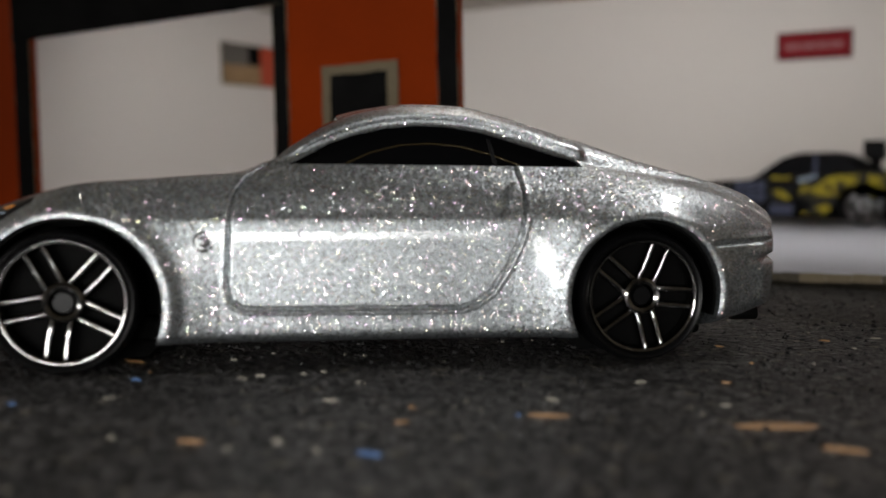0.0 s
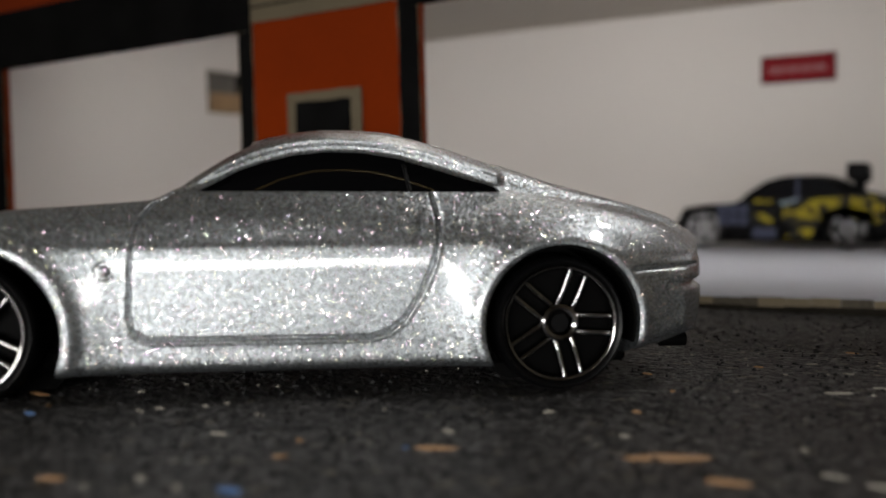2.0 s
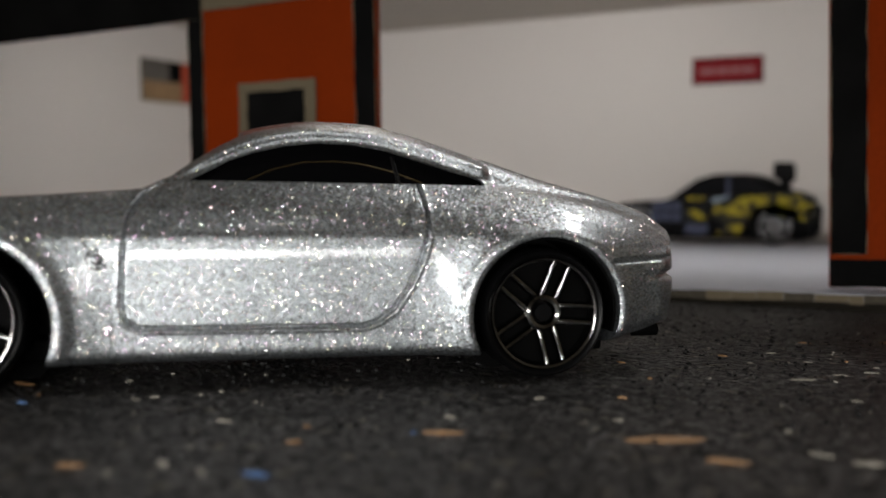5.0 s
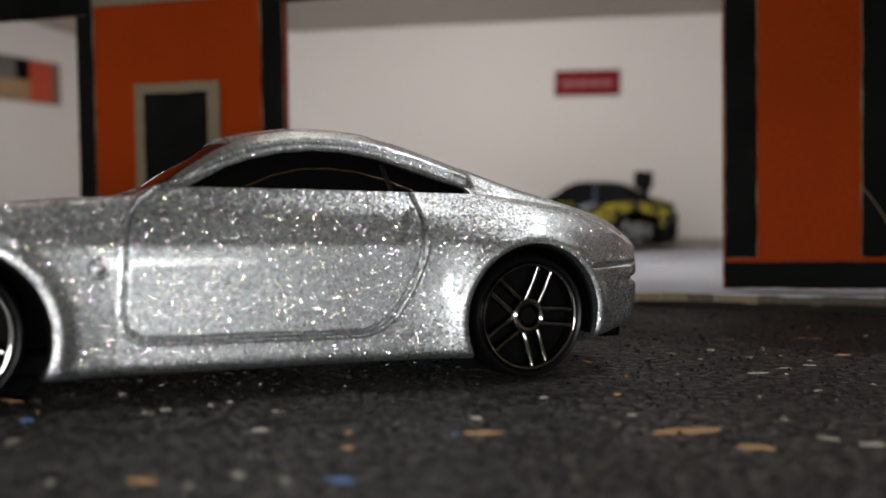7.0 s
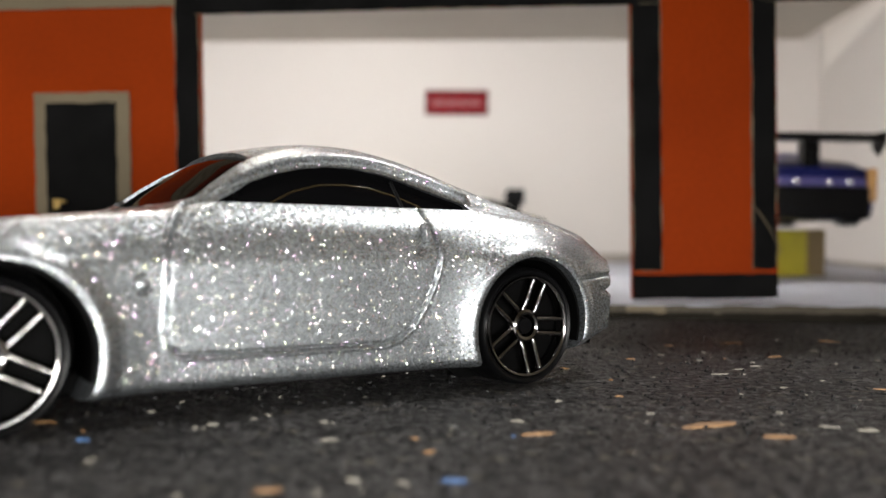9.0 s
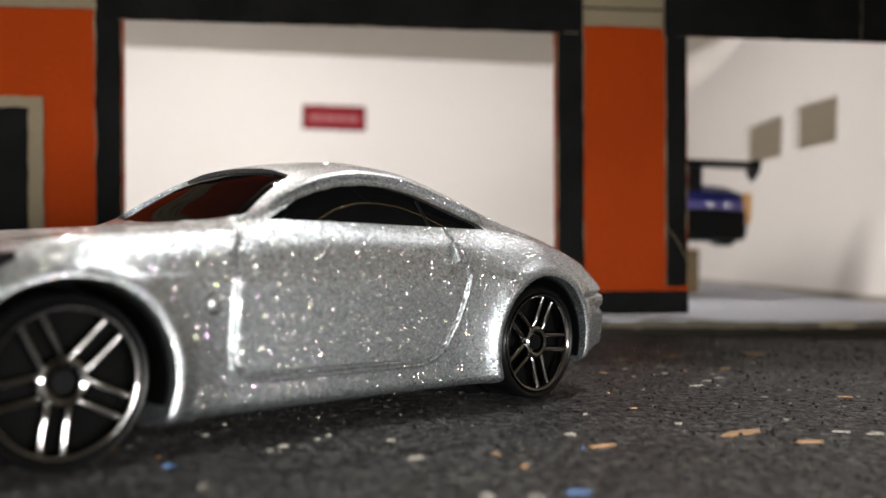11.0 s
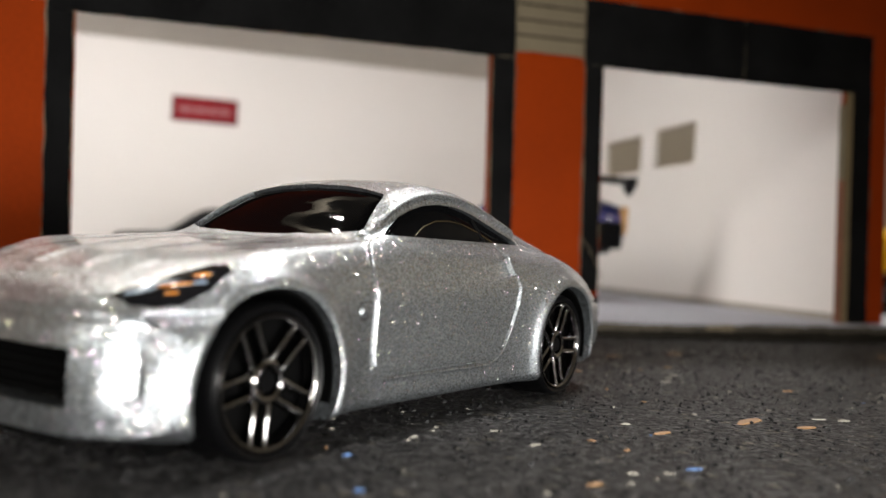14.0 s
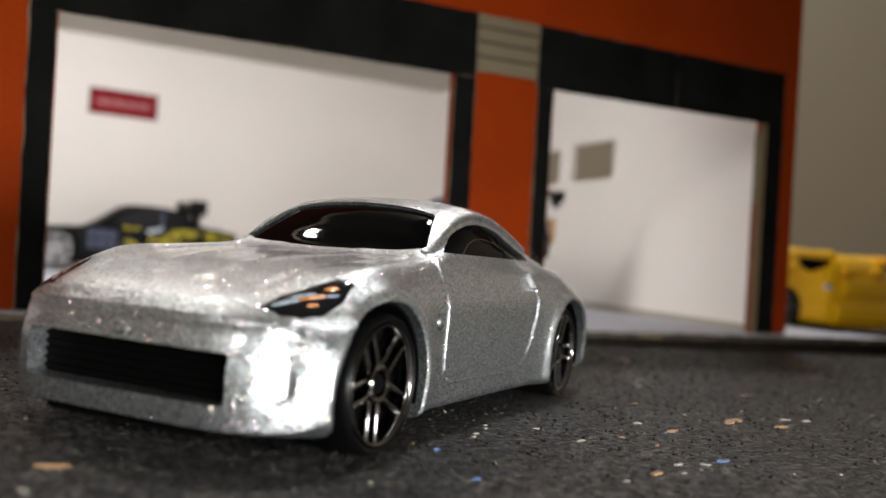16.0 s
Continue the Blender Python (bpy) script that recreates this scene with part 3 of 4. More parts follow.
z_top = curve((-34.9, 10.15), (-33.8, 11.35), (-31.6, 12.45), (-28, 13.5), (-22, 14.25), (-16, 14.85), (-10.6, 15.35), (-9.4, 15.8), (-5.5, 18.6), (-2.5, 20.55), (0, 21.2), (3, 21.65), (6, 21.8), (9, 21.65), (12, 21.1), (15.4, 20.2), (19, 19.0), (22.7, 17.9), (27, 16.7), (31.4, 15.6), (35, 14.7), (37, 13.8), (38, 12.9))


def coupe_section(x):
    zb, w, zc = z_bottom(x), w_side(x), z_crease(x)
    za, ya = z_belt(x), y_belt(x)
    ze, ye, zt = z_edge(x), y_edge(x), z_top(x)
    return [(0, zb), (w - 2.2, zb), (w - 0.3, zb + 0.55), (w - 0.02, zb + 2.2), (w + 0.1, (zc + zb) / 2 + 1.3), (w + 0.03, zc - 0.22), (w - 0.2, zc + 0.28), ((w + ya) / 2 + 0.25, zc * 0.45 + za * 0.55), (ya, za),
            (y_rail(x), z_rail(x)), (ye, ze), (ye * 0.52, zt - 0.24 * (zt - ze)), (0, zt)]


def ease(t):
    t = min(1, max(0, t))
    return t * t * (3 - 2 * t)


def coupe_bend(x, y, z):
    f, r = ease((-19 - x) / 16.2), ease((x - 20) / 18)
    return x + f * (7.3e-6 * y**5 + 0.06 * (z - 6.2) ** 2 * (1 if z > 6.2 else 0.4)) - r * (0.0001 * y**4 + 0.03 * (z - 8) ** 2)


DOOR = [(-8.2, 15.9), (-9.4, 14.9), (-10.3, 13.6), (-10.65, 12.1), (-10.85, 6.6), (-10.6, 5.4), (-9.7, 4.8), (-8.8, 4.7), (7.4, 4.65), (8.8, 5.1), (10.0, 6.0), (11.3, 8.0), (12.2, 10.0), (12.7, 11.9), (12.8, 13.7), (12.5, 15.9)]
SEAM_REAR = [(28.8, 9.8), (32.0, 9.95), (35.0, 10.1)]
SEAM_FRONT = [(-31.5, 9.9), (-27.6, 10.15)]
GLASS_SIDE = [(-6.1, 16.05), (-4.6, 16.85), (-3, 17.75), (-1.2, 18.4), (1.5, 19.1), (4.3, 19.4), (7, 19.35), (10, 18.9), (13, 18.05), (16, 17.15), (17.7, 16.75), (18.4, 16.45), (18.5, 16.1)]


def in_door(x, z):
    """Whether (x, z) lies within the door's outline, closed along the belt."""
    inside = False
    for (ax, az), (bx, bz) in zip(DOOR, DOOR[1:] + DOOR[:1]):
        if (az > z) != (bz > z) and x < ax + (z - az) / (bz - az) * (bx - ax):
            inside = not inside
    return inside


def coupe_shape(x, y, z):
    """Shut lines, arch lips and small creases of the body."""
    if y > 9.4 and z < 16.2:
        d = min(near_line(x, z, DOOR), near_line(x, z, SEAM_FRONT))
        if d < 1.2:
            deep = 0.28 + 0.2 * ease((z - 12) / 2)
            y -= deep * math.exp(-(d / 0.12) ** 2) - (0.0 if in_door(x, z) else 0.09) * math.exp(-((d - 0.32) / 0.13) ** 2)
        d = near_line(x, z, SEAM_REAR) if x > 25 else 9
        y -= 0.5 * math.exp(-(d / 0.17) ** 2)
    for hub, height, arch in ((-22.5, 4.95, 7.3), (22.85, 5.4, 6.9)):
        rr = math.hypot(x - hub, z - height)
        if y > 9 and 5 < rr < 11:
            y += 0.48 * math.exp(-((rr - arch) / 0.8) ** 2) + 0.3 * math.exp(-((rr - arch - 0.6) / 2.0) ** 2)
    if x < -25 and 3.8 < z < 10.2:  # upright groove in the bumper's corner
        fade = ease((z - 4.0) / 1.2) * ease((9.9 - z) / 0.8)
        x += 0.8 * fade * math.exp(-((y - 12.75 - 0.06 * (z - 7)) / 0.62) ** 2)
    if x < -30 and y < 12:  # line between nose and bumper
        x += 0.1 * math.exp(-((z - 9.5 - 0.02 * y) / 0.3) ** 2)
    if z > 12.5 and -31 < x < -9:  # bonnet shut lines
        line = 9.8 + 0.065 * (x + 9)
        z -= 0.16 * math.exp(-((y - line) / 0.22) ** 2)
        z += 0.14 * math.exp(-((y - 4.8 - 0.1 * (x + 9)) / 0.7) ** 2)
    if -9 < x < 19.6 and y > 6 and z > z_belt(x):  # rounded rail over the side window, a fine line above it
        lo, hi = z_rail(x), z_edge(x)
        u = (z - lo) / max(0.3, hi - lo)
        fade = ease((x + 8) / 4.5) * ease((19.4 - x) / 1.1)
        if -0.3 < u < 1.7:
            swell = fade * 0.8 * math.exp(-((u - 0.5) / 0.33) ** 2)
            y += swell
            z += swell * 0.1 - fade * 0.16 * math.exp(-((u - 1.22) / 0.13) ** 2)
    if x > 18.5 and y > 9:  # shoulder line from the window back to the tail
        z -= 0.13 * ease((x - 18.5) / 1.5) * ease((34 - x) / 8) * math.exp(-((z - z_belt(x) - 0.55) / 0.2) ** 2)
    if x > 32 and z > 4:  # stepped tail
        x -= 0.65 * math.exp(-((z - 8.5) / 0.32) ** 2) + 0.1 * math.exp(-((z - 10.8) / 0.3) ** 2)
    return (x, y, z)


COUNTS = (4, 4, 6, 68, 44, 7, 34, 28, 22, 10, 8, 8)
shell = loft(coupe_section, -34.9, 38.0, 0.09, COUNTS, coupe_bend, 48, coupe_shape)
windscreen = [(-9.75, 0, 15.75), (-9.45, -4.4, 15.7), (-8.6, -8.5, 15.75), (-7.7, -10.2, 15.95), (-7.2, -10.35, 16.2), (-2.7, -8.65, 19.6), (-2.2, -8.2, 19.95), (-1.9, -4.4, 20.35), (-1.8, 0, 20.5)]
windscreen += [(x, -y, z) for x, y, z in reversed(windscreen[1:-1])]
rear_glass = [(10.5, -6.2, 20.6), (21.5, -6.8, 17.4), (22.3, 0, 17.7), (21.5, 6.8, 17.4), (10.5, 6.2, 20.6), (10.0, 0, 21)]
cutters = [cylinder(x, s * 14.4, z, r, 12) for x, z, r in ((-22.5, 4.95, 6.9), (22.85, 5.4, 6.5)) for s in (-1, 1)]
cutters.append(prism([(x, 0, z) for x, z in GLASS_SIDE], (0, 1, 0), 20))
cutters.append(prism(windscreen, (-0.55, 0, 0.83), 1.6))
cutters.append(prism(rear_glass, (0.3, 0, 0.95), 1.4))
grille_hole = bmesh.new()
box(grille_hole, -40, -32.0, -9.5, 9.5, 4.1, 7.75)
bmesh.ops.bevel(grille_hole, geom=[e for e in grille_hole.edges if abs(e.verts[0].co.x - e.verts[1].co.x) > 1], offset=0.35, segments=3, affect="EDGES", profile=0.5)
cutters.append(grille_hole)
skin = BVHTree.FromBMesh(shell)
shell = cut(shell, cutters)
part("body", shell, SILVER, hero, "sparkling silver metallic paint", smooth=38)


def glass_section(x):
    return [(0, 13), (9, 13), (y_belt(x) - 1.0, 13.6), (y_belt(x) - 0.55, z_belt(x) - 0.1), (y_rail(x) - 0.5, z_rail(x) - 0.25), (y_edge(x) - 0.45, z_edge(x) - 0.4),
            (y_edge(x) * 0.52, z_top(x) - 0.24 * (z_top(x) - z_edge(x)) - 0.4), (0, z_top(x) - 0.4)]


part("glazing", loft(glass_section, -9.6, 23.5, 0.5, (2, 2, 3, 10, 6, 5, 5), lambda x, y, z: x, 12), GLASS, hero, "dark tinted windows", smooth=60)
for s in (-1, 1):
    # strand in the shape of a soft reflection on the glass, no real trim
    arc = [(x, s * (y_belt(x) - 0.42 + (z - z_belt(x)) / (z_rail(x) - z_belt(x) + 0.01) * (y_rail(x) - y_belt(x))), z) for x, z in ((-1.6, 16.15), (0.5, 17.1), (3.0, 17.75), (5.5, 17.9), (8, 17.7), (10.5, 17.1), (13, 16.2))]
    part("window_reflection", tube(arc, 0.055), GLASS_STREAK, hero, smooth=60)
    arc = [(x, s * (y_belt(x) - 0.42 + (z - z_belt(x)) / (z_rail(x) - z_belt(x) + 0.01) * (y_rail(x) - y_belt(x))), z) for x, z in ((10.9, 16.1), (10.7, 17.2), (10.5, 18.4))]
    part("window_post", tube(arc, 0.18), TYRE, hero, smooth=60)
for x0, x1, y0, y1 in ((-29.5, 30.0, -10.5, 10.5), (-33.6, -29.6, -8.0, 8.0)):
    boxes("chassis", VOID, hero, (x0, x1, y0, y1, 1.5, 3.6), bevel=0.4)
for s in (-1, 1):
    part("exhaust", cylinder(0, 0, 0, 0.6, 2.4, 24), VOID, hero, smooth=40).matrix_basis = Matrix.Translation((35.0 * MM, s * 8.6 * MM, 3.0 * MM)) @ pose(0, 0, 0, 0, 0, 90)
for x, z, r in ((-22.5, 4.95, 6.85), (22.85, 5.4, 6.45)):
    for s in (-1, 1):
        bm = lathe([(r, -1.3), (r, 4.95), (0.4, 4.95), (0.4, 4.6), (r - 0.24, 4.6), (r - 0.24, -1.3)], 48)
        for f in [f for f in bm.faces if all(v.co.z < -1.6 for v in f.verts)]:
            bm.faces.remove(f)
        well = part("wheel_well", bm, VOID, hero, smooth=40)
        well.matrix_basis = Matrix.Translation((x * MM, s * 13.5 * MM, z * MM)) @ pose(0, 0, 0, 0, 0, 0 if s < 0 else 180)
for x, turn in ((-22.8, 44.0), (22.85, 21.0)):
    for s in (-1, 1):
        wheel(hero, x, s * (15.2 if x < 0 else 14.6), 5.42, s, 5.5, 4.6, RIM, turn)

grille = boxes("grille", VOID, hero, (-32.5, -32.05, -9.45, 9.45, 4.12, 7.72), label="black slatted grille")
for i in range(5):
    slat = boxes("slat", VOID, grille, (-32.85, -32.5, -9.3, 9.3, 4.45 + 0.63 * i, 4.72 + 0.63 * i))
for s in (-1, 1):
    lens = [(-32.1, 9.2, 11), (-31.8, 10.9, 10.6), (-31.0, 12.2, 10.6), (-29.8, 13.0, 11.0), (-27.6, 13.2, 12.0), (-25.4, 12.5, 12.8), (-25.0, 11.8, 13), (-25.9, 11.2, 13), (-28.2, 10.7, 12.9), (-30.4, 9.8, 12)]
    lamp = part("headlight", patch(skin, [(-28.6 + 1.14 * (x + 28.6), s * (11.5 + 1.14 * (y - 11.5) + 0.95), z) for x, y, z in lens], (0.45, -s * 0.55, -0.7), 0.07), LENS, hero, "black headlight with orange and pale blue marks", smooth=50)
    for mat, spots in ((AMBER, (((-29.0, 11.7), 1.9, 0.34), ((-26.8, 11.5), 1.0, 0.42), ((-30.0, 12.5), 0.8, 0.26))), (PALE, (((-31.1, 10.9), 1.6, 0.42), ((-29.4, 10.9), 1.9, 0.2), ((-27.6, 12.3), 0.9, 0.18)))):
        for (cx, cy), lx, ly in spots:
            ring = [(cx + 0.75 * lx * math.cos(a) - 0.3 * ly * math.sin(a), s * (cy + 0.9 + 0.75 * ly * math.sin(a) + 0.3 * lx * math.cos(a)), 12) for a in (math.pi * 2 * i / 14 for i in range(14))]
            part("lamp_mark", patch(skin, ring, (0.45, -s * 0.55, -0.7), 0.12, 3), mat, lamp, smooth=50)
    handle = boxes("door_handle", SILVER, hero, (-0.27, 0.27, -0.4, 0.4, -1.05, 1.05), bevel=0.2)
    spot, out, _, _ = skin.ray_cast(Vector((11.75, s * 30, 13.85)), Vector((0, -s, 0)), 40)
    handle.matrix_basis = pose(11.75 * MM, (spot.y + s * 0.28) * MM, 13.85 * MM, s * math.degrees(math.asin(out.z)), 4, 0)
    bm = lathe([(0.02, -0.2), (0.3, -0.16), (0.5, 0.0), (0.56, 0.3), (0.02, 0.3)], 32)
    emblem = part("emblem", bm, SILVER, hero, "raised round badge", smooth=60)
    arc = [(0.72 * math.cos(a), -0.03, 0.72 * math.sin(a)) for a in (radians(75 + 20 * i) for i in range(14))]
    part("ring", tube(arc, 0.1), GROOVE, emblem, "dark sunken ring", smooth=60)
    emblem.matrix_basis = Matrix.Translation((-12.6 * MM, s * 14.87 * MM, 9.95 * MM)) @ pose(0, 0, 0, 0, 0, 0 if s < 0 else 180)
badge = part("emblem", patch(skin, [(-38, 0.9 * math.cos(a), 10.2 + 0.5 * math.sin(a)) for a in (math.pi * 2 * i / 20 for i in range(20))], (1, 0, -0.5), 0.15, 3), SILVER, hero, smooth=50)

# ---- chips in the mat ----


def chip_shape(bm, rng, x, y, size, high):
    """One flat irregular chip pressed into the mat."""
    turn = rng.gauss(0, 0.35)
    n = rng.randint(7, 10)
    ratio = rng.uniform(0.2, 0.42)
    top = []
    for i in range(n):
        a = 2 * math.pi * (i + rng.uniform(-0.25, 0.25)) / n
        r = rng.uniform(0.75, 1.1)
        u, v = size * 0.5 * r * math.cos(a), max(0.22, size * 0.5 * ratio) * r * math.sin(a)
        top.append((x + u * math.cos(turn) - v * math.sin(turn), y + u * math.sin(turn) + v * math.cos(turn)))
    mid = bm.verts.new((x, y, high * rng.uniform(0.6, 1.2)))
    up = [bm.verts.new((x + (px - x) * 0.8, y + (py - y) * 0.8, high * 0.6 + rng.uniform(-0.02, 0.03))) for px, py in top]
    low = [bm.verts.new((px, py, -0.05)) for px, py in top]
    for i in range(n):
        j = (i + 1) % n
        bm.faces.new((mid, up[i], up[j]))
        bm.faces.new((up[i], low[i], low[j], up[j]))


def chips(name, mat, spots, label, seed, high=0.16, singles=()):
    """Chips in one mesh, (x, y, length) each; those in singles are pieces of their own in the mat."""
    rng = random.Random(seed)
    for spot in singles:
        bm = bmesh.new()
        chip_shape(bm, rng, *spot, high)
        part("chip", bm, mat, mat_)
    bm = bmesh.new()
    for spot in spots:
        chip_shape(bm, rng, *spot, high)
    return tagged(part(name, bm, mat), label, "chips", kind="stuff")


def strewn(count, seed, low, high):
    """Chips strewn over the part of the mat before the garage."""
    rng = random.Random(seed)
    out = []
    for _ in range(count):
        x, y = rng.uniform(-140, 150), rng.uniform(15, 144)
        size = low + (high - low) * rng.random() ** 3
        out.append((x, y, size))
    return out


TAN = [(-13.6, 56.3, 3.4), (-0.5, 60.8, 5.5), (3.5, 57.5, 2.9), (15.8, 113.2, 4.2), (17.2, 100.6, 2.8), (-22.1, 53.8, 0.9), (-20.9, 50.3, 1.1), (-29.1, 41.0, 2.1), (30.0, 117.8, 3.4),
       (-0.5, 95.5, 1.3), (20.1, 79.0, 1.6), (-72.3, 49.0, 2.9), (-49.0, 55.8, 3.3), (6.6, 108.6, 1.5), (76.0, 118.0, 4.5)]
PALES = [(-11.1, 68.8, 1.5), (-14.8, 60.3, 1.3), (-4.2, 64.6, 0.8), (8.4, 61.3, 1.7), (11.0, 60.5, 2.3), (6.9, 86.0, 2.5), (3.7, 99.6, 1.4), (7.2, 95.6, 1.2), (12.5, 92.3, 1.6), (9.4, 86.3, 0.8), (6.4, 66.4, 0.9),
         (10.9, 78.6, 0.9), (-28.8, 58.2, 1.3), (-27.8, 52.7, 1.6), (-36.7, 56.5, 1.0), (-42.5, 60.2, 0.7), (-24.8, 43.3, 1.1), (-22.0, 43.0, 1.1), (24.1, 106.8, 1.4), (57.2, 98.0, 4.0), (31.9, 75.5, 2.6),
         (32.1, 81.8, 1.6), (9.9, 89.7, 1.8), (80.0, 117.0, 3.0), (-74.4, 43.2, 0.9)]
chips("black_crumbs", SPECK_DARK, strewn(5000, 14, 0.25, 0.8), "black rubber crumbs of the mat", 4, 0.26)
chips("tan_chips", SPECK_TAN, strewn(40, 11, 0.3, 1.4), "tan wood-coloured rubber chips in the black mat", 1, singles=TAN)
chips("pale_chips", SPECK_PALE, strewn(420, 12, 0.12, 0.7), "pale rubber chips in the black mat", 2, singles=PALES)
chips("blue_chips", SPECK_BLUE, strewn(16, 13, 0.3, 0.8), "blue rubber chips in the black mat", 3, singles=[(-19.2, 43.9, 1.8), (-43.6, 50.8, 1.0), (-45.1, 41.7, 0.8)])

# ---- the other toy cars ----


def toy_car(name, m, half, x0, x1, top, belt, cabin, paint, hubs, radius, label, rim, z_sill=2.2, blunt=1.0):
    """A simpler toy car, nose to -x: top and belt are curves of height, cabin the half width of the top at each x."""
    ob = new(name)
    ob.matrix_world = m
    tagged(ob, label, "toy car")

    def section(x):
        zt, zb = top(x), min(belt(x), top(x) - 0.15)
        yc = cabin(x)
        return [(0, z_sill), (half - 1.2, z_sill), (half - 0.2, z_sill + 0.7), (half, (z_sill + zb) / 2), (half - 0.5, zb - 1.0), (half - 1.4, zb), (yc + 0.6, zb + 0.75 * (zt - zb)), (yc * 0.55, zt - 0.1), (0, zt)]

    def bend(x, y, z):
        f, r = ease((x0 + 14 - x) / 14), ease((x - x1 + 12) / 12)
        q = (y / half) ** 4
        return x + blunt * f * (3.2 * q + 0.04 * (z - 6) ** 2) - r * (2.4 * q + 0.02 * (z - 8) ** 2)

    shell = loft(section, x0, x1, 0.8, (2, 3, 3, 5, 3, 3, 6, 4), bend, 14)
    tree = BVHTree.FromBMesh(shell)
    shell = cut(shell, [cylinder(x, s * half, radius, radius + 0.8, 9, 40) for x in hubs for s in (-1, 1)])
    part("body", shell, paint, ob, smooth=40)
    boxes("chassis", TYRE, ob, (x0 + 5, x1 - 4, -half + 3.2, half - 3.2, 1.2, z_sill + 0.8), bevel=0.3)
    for x in hubs:
        for s in (-1, 1):
            wheel(ob, x, s * (half - 0.3), radius, s, radius, 4.2, rim, 15.0 * x, 5, fine=False)
    return ob, tree


def outline_patch(tree, name, pts, mat, parent, side, lift=0.1, label=""):
    """A printed area on a car's flank, from (x, z) points."""
    return part(name, patch(tree, [(x, side * 30, z) for x, z in pts], (0, -side, 0), lift, 4), mat, parent, label, smooth=50)


rally, tree = toy_car("toy_car", pose(-27 * MM, 332.5 * MM, 2.7 * MM), 13.5, -34, 34,
                      curve((-34, 10.2), (-33.2, 12.9), (-24, 13.9), (-15.6, 14.4), (-14.6, 14.8), (-4.0, 21.8), (-2.0, 22.9), (2, 23.5), (10, 23.6), (15.5, 23.0), (18, 22.2), (24, 18.8), (31, 17.4), (33.4, 16.2), (34, 14.5)),
                      curve((-34, 9.6), (-24, 12.8), (-12, 13.6), (20, 14.6), (34, 13.4)), curve((-34, 10.5), (-15, 10.8), (-3, 8.4), (14, 8.2), (24, 10), (34, 10.5)),
                      BLACKPAINT, (-24.4, 20.4), 6.1, "black and yellow toy rally car with white wheels in the garage", WHITERIM, blunt=0.6)
for side in (-1, 1):
    outline_patch(tree, "side_window", [(-9.5, 15.8), (-2.6, 20.8), (1.5, 22.0), (6.4, 22.2), (6.4, 16.0)], DULLGLASS, rally, side)
    outline_patch(tree, "rear_window", [(7.6, 16.0), (7.6, 22.2), (13.5, 21.8), (18.5, 18.4), (17.5, 16.2)], DULLGLASS, rally, side)
    outline_patch(tree, "window_post", [(6.5, 15.6), (6.5, 22.4), (7.5, 22.4), (7.5, 15.6)], BLUEPRINT, rally, side, 0.12)
    outline_patch(tree, "yellow_marking", [(2.0, 9.0), (3.0, 12.5), (9, 15.0), (18, 16.2), (26, 17.0), (32.5, 15.6), (33, 9.0), (29.2, 8.0), (27.4, 11.6), (21.0, 13.6), (14.6, 11.6), (12.8, 7.0), (10.4, 3.6), (3.4, 3.4), (6.5, 6.6)], FLAMES, rally, side, 0.12)
    outline_patch(tree, "yellow_marking", [(-6.8, 7.8), (0.4, 8.0), (0.2, 11.2), (-6.4, 11.0)], FLAMES, rally, side, 0.14)
    outline_patch(tree, "yellow_marking", [(-6.6, 14.0), (-0.6, 14.2), (0.4, 15.4), (-5.4, 15.4)], FLAMES, rally, side, 0.14)
    for k in range(6):
        x, z = -16.6 + 3.2 * (k % 3), 7.2 + 3.5 * (k // 3)
        outline_patch(tree, "number_mark", [(x, z), (x + 2.8, z), (x + 2.8, z + 3.0), (x, z + 3.0)], BLUEPRINT, rally, side, 0.12)
    outline_patch(tree, "pale_marking", [(-6.2, 3.4), (0.8, 3.2), (1.2, 6.6), (-5.6, 6.8)], BLUEPRINT, rally, side, 0.13)
    outline_patch(tree, "pale_marking", [(3.0, 13.2), (7.6, 15.2), (7.4, 15.9), (1.6, 14.4)], PALE, rally, side, 0.15)
    outline_patch(tree, "tail_lamp", [(31 + 1.2 * math.cos(a), 10.9 + 1.3 * math.sin(a)) for a in (math.pi * i / 6 for i in range(12))], WHITERIM, rally, side, 0.2)
    boxes("wing_post", BLACKPAINT, rally, (21.5, 24.5, side * 8.5 - 0.5, side * 8.5 + 0.5, 18.0, 24.6), bevel=0.2)
boxes("rear_wing", BLACKPAINT, rally, (19.6, 25.4, -11.8, 11.8, 24.4, 25.8), (19.4, 25.8, -12.6, -11.7, 21.6, 27.0), (19.4, 25.8, 11.7, 12.6, 21.6, 27.0), bevel=0.3)
boxes("front_bumper", BLACKPAINT, rally, (-34.4, -31.5, -12.2, 12.2, 2.0, 8.6), bevel=0.9)
boxes("rear_bumper", BLACKPAINT, rally, (31.8, 34.6, -12.4, 12.4, 4.0, 13.0), bevel=0.9)

racer, tree = toy_car("toy_car", pose(60 * MM, 241 * MM, 17.2 * MM, 0, 0, -90), 15.0, -34, 34,
                      curve((-34, 8), (-24, 11), (-12, 12.6), (-11, 13), (0, 18.6), (8, 18.9), (20, 16.6), (30, 15.2), (34, 13.6)),
                      curve((-34, 7.6), (-12, 12.2), (20, 14.2), (34, 12.6)), curve((-34, 9), (-12, 10.5), (0, 8.6), (12, 8.6), (34, 11.5)),
                      BLUE, (-21.5, 22.5), 5.8, "blue toy race car with black rear wing on a stand", TYRE, z_sill=1.6)
boxes("rear_bumper", TYRE, racer, (30.6, 34.4, -13.4, 13.4, 1.4, 9.2), bevel=0.9)
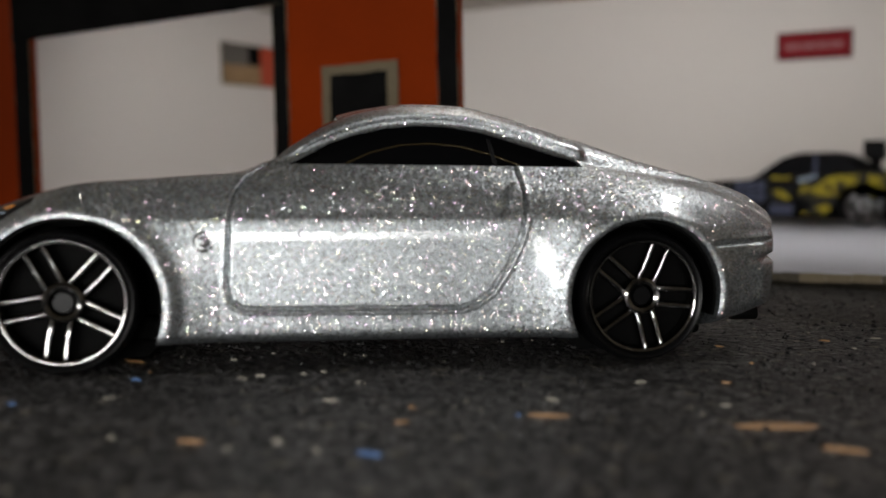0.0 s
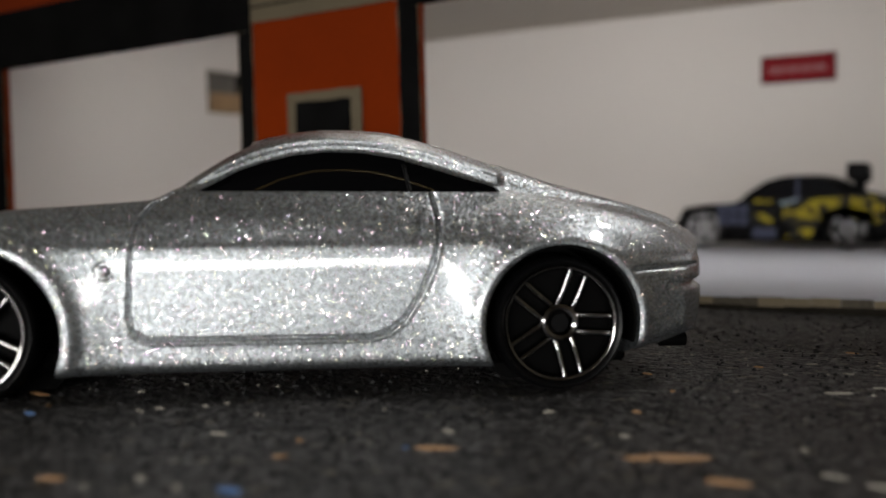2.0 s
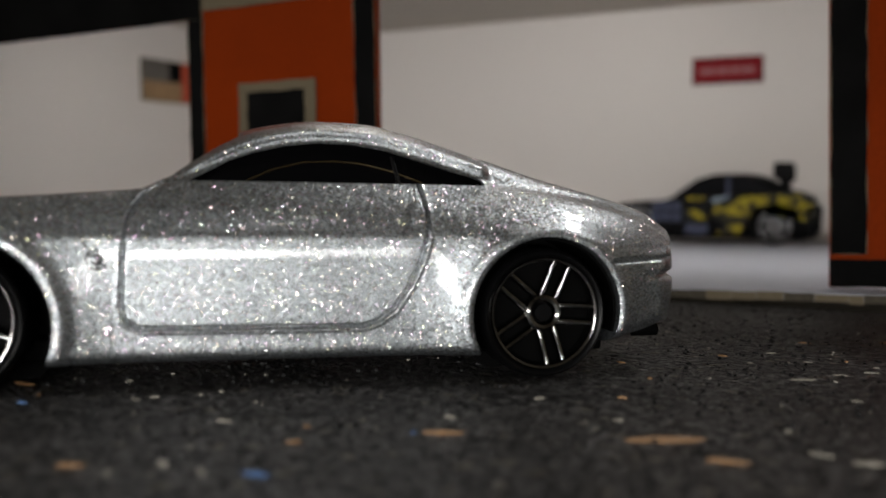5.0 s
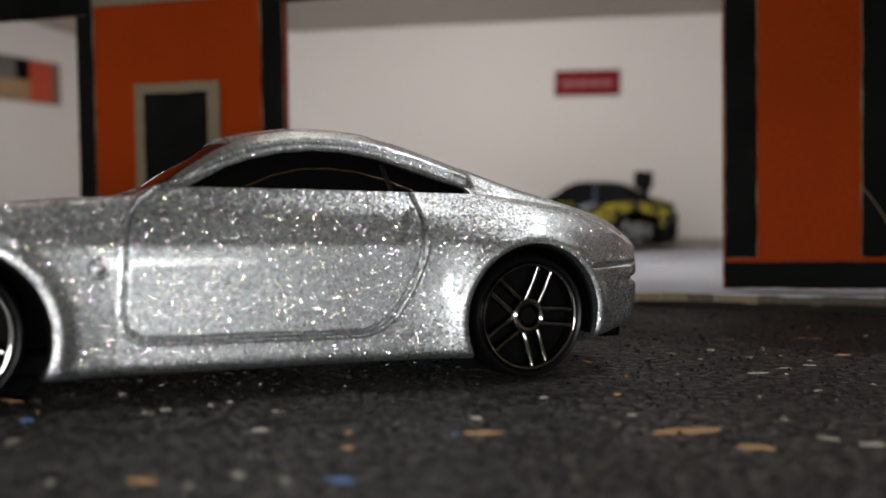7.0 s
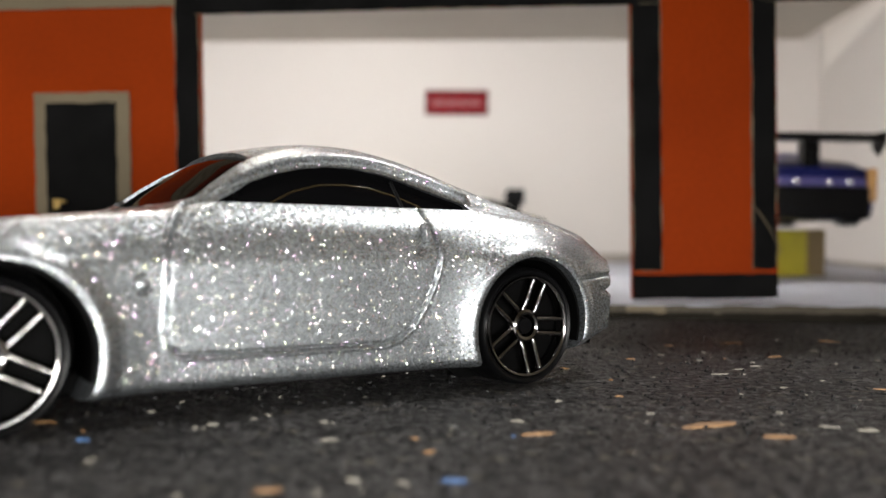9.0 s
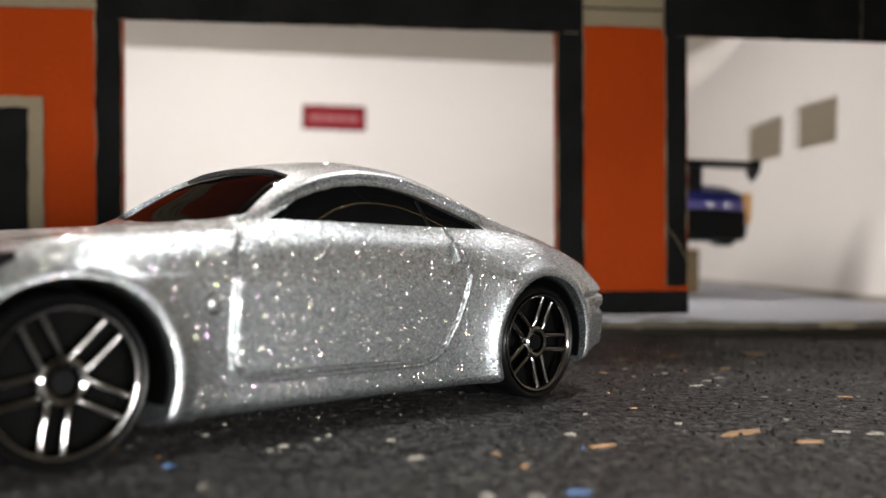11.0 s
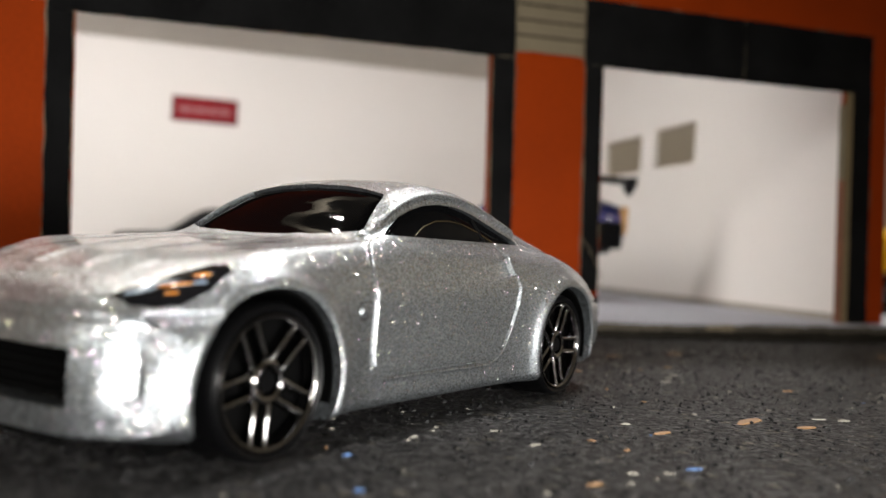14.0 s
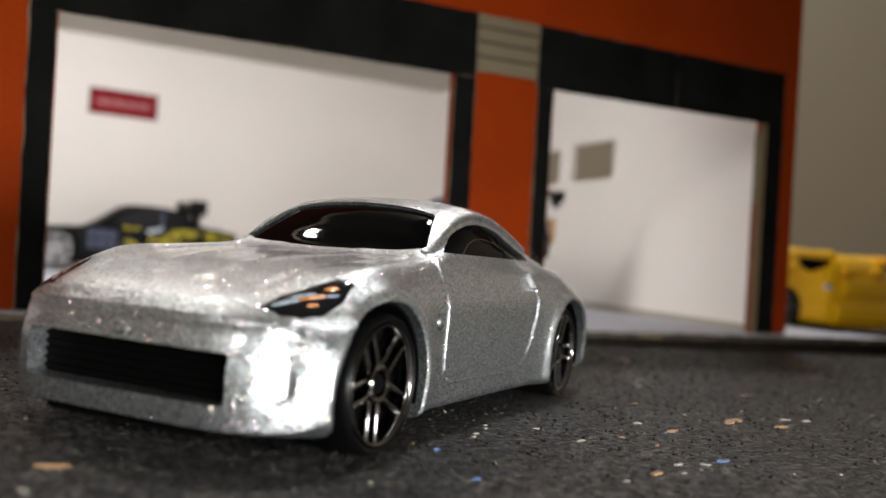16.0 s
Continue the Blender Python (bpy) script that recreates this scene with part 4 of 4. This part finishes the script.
boxes("rear_panel", LAVENDER, racer, (33.2, 34.1, -12.6, 12.6, 9.0, 11.0), bevel=0.3)
for s in (-1, 1):
    for y in (3.7, 8.6):
        bm = lathe([(0.05, -0.7), (0.6, -0.55), (0.8, 0.0), (0.8, 0.6), (0.05, 0.6)], 24)
        lamp = part("tail_lamp", bm, CHROME, racer, smooth=60)
        lamp.matrix_basis = Matrix.Translation((34.0 * MM, s * y * MM, 10 * MM)) @ pose(0, 0, 0, 0, 0, 90)
    boxes("fender_panel", TANPAINT, racer, (22.5, 33.6, s * 14.3 - 1.1, s * 14.3 + 1.1, 5.6, 13.6), bevel=0.8)
    boxes("wing_post", TYRE, racer, (28.5, 33.4, s * 0.95 - 0.9, s * 0.95 + 0.9, 6.5, 20.2), bevel=0.3)
    bm = prism([(28.0, s * 15.9, 21.9), (35.4, s * 15.9, 21.9), (35.2, s * 15.9, 19.4), (31.8, s * 15.9, 16.6), (29.2, s * 15.9, 18.6)], (0, 1, 0), 0.45)
    part("end_plate", bm, TYRE, racer)
boxes("rear_wing", TYRE, racer, (28.4, 35.2, -15.6, 15.6, 19.9, 21.4), bevel=0.35)

# the sides' brown includes the shade seen on the right face
stand = boxes("stand", STANDSIDE, None, (-14, 14, -11, 11, 0, 12.6), bevel=0.4)
tagged(place(stand, 59.5, 246, 3.6, 0, -0.9, 12), "small cardboard block stand with a yellow face, shade in its brown sides", "stand")
boxes("yellow_face", YELLOWPRINT, stand, (-13.6, 8.2, -11.4, -10.98, 0.3, 12.3))

yellow, tree = toy_car("toy_car", pose(162.5 * MM, 204 * MM, 4.2 * MM, 0, 0, 90), 14.5, -36, 36,
                       curve((-36, 19.0), (-34.8, 22.4), (-30, 23.6), (-20, 24.2), (-2, 26.0), (14, 25.5), (26, 20.5), (36, 17)),
                       curve((-36, 17), (-30, 20.5), (-14, 19.5), (36, 15.5)), curve((-36, 11.5), (-20, 11.5), (0, 9), (14, 9), (36, 10)),
                       YELLOW, (-18.5, 23.5), 6.0, "bright yellow toy sports car parked beside the garage", RIM, blunt=0.22)
boxes("front_bumper", YELLOW, yellow, (-37.0, -33.4, -12.9, 12.9, 3.0, 8.6), bevel=1.2)
boxes("nose_panel", YELLOW, yellow, (-36.9, -34.0, -9.6, 9.6, 11.0, 15.8), bevel=0.7)
for s in (-1, 1):
    outline_patch(tree, "side_window", [(-10, 20.4), (-2, 24.2), (12, 24), (22, 19.4)], GLASS, yellow, s)
    bm = prism([(-33.5, s * 13.6, 21.2), (-23.0, s * 13.6, 21.8), (-24.0, s * 13.6, 19.0), (-27.5, s * 13.6, 17.4), (-31.0, s * 13.6, 18.6)], (0, 1, 0), 0.75)
    part("side_intake", bm, VOID, yellow)
    boxes("side_skirt", YELLOW, yellow, (-35.4, -26.0, s * 14.0 - 1.3, s * 14.0 + 1.3, 3.2, 9.4), bevel=1.0)
    boxes("wing_ridge", YELLOW, yellow, (-35.0, -20.0, s * 13.2 - 1.4, s * 13.2 + 1.4, 21.6, 24.2), bevel=1.0)
    boxes("headlight", YELLOW, yellow, (-36.4, -34.2, s * 6.6 - 2.6, s * 6.6 + 2.6, 17.6, 19.6), bevel=0.6, label="raised yellow headlight cover")
    lamp = part("side_lamp", lathe([(0.05, -0.6), (0.9, -0.5), (1.3, 0.0), (1.3, 0.6), (0.05, 0.6)], 24), CHROME, yellow, "small chrome lamp", smooth=60)
    lamp.matrix_basis = Matrix.Translation((-34.0 * MM, s * 14.3 * MM, 13.2 * MM)) @ pose(0, 0, 0, 0, 0, 0 if s < 0 else 180)
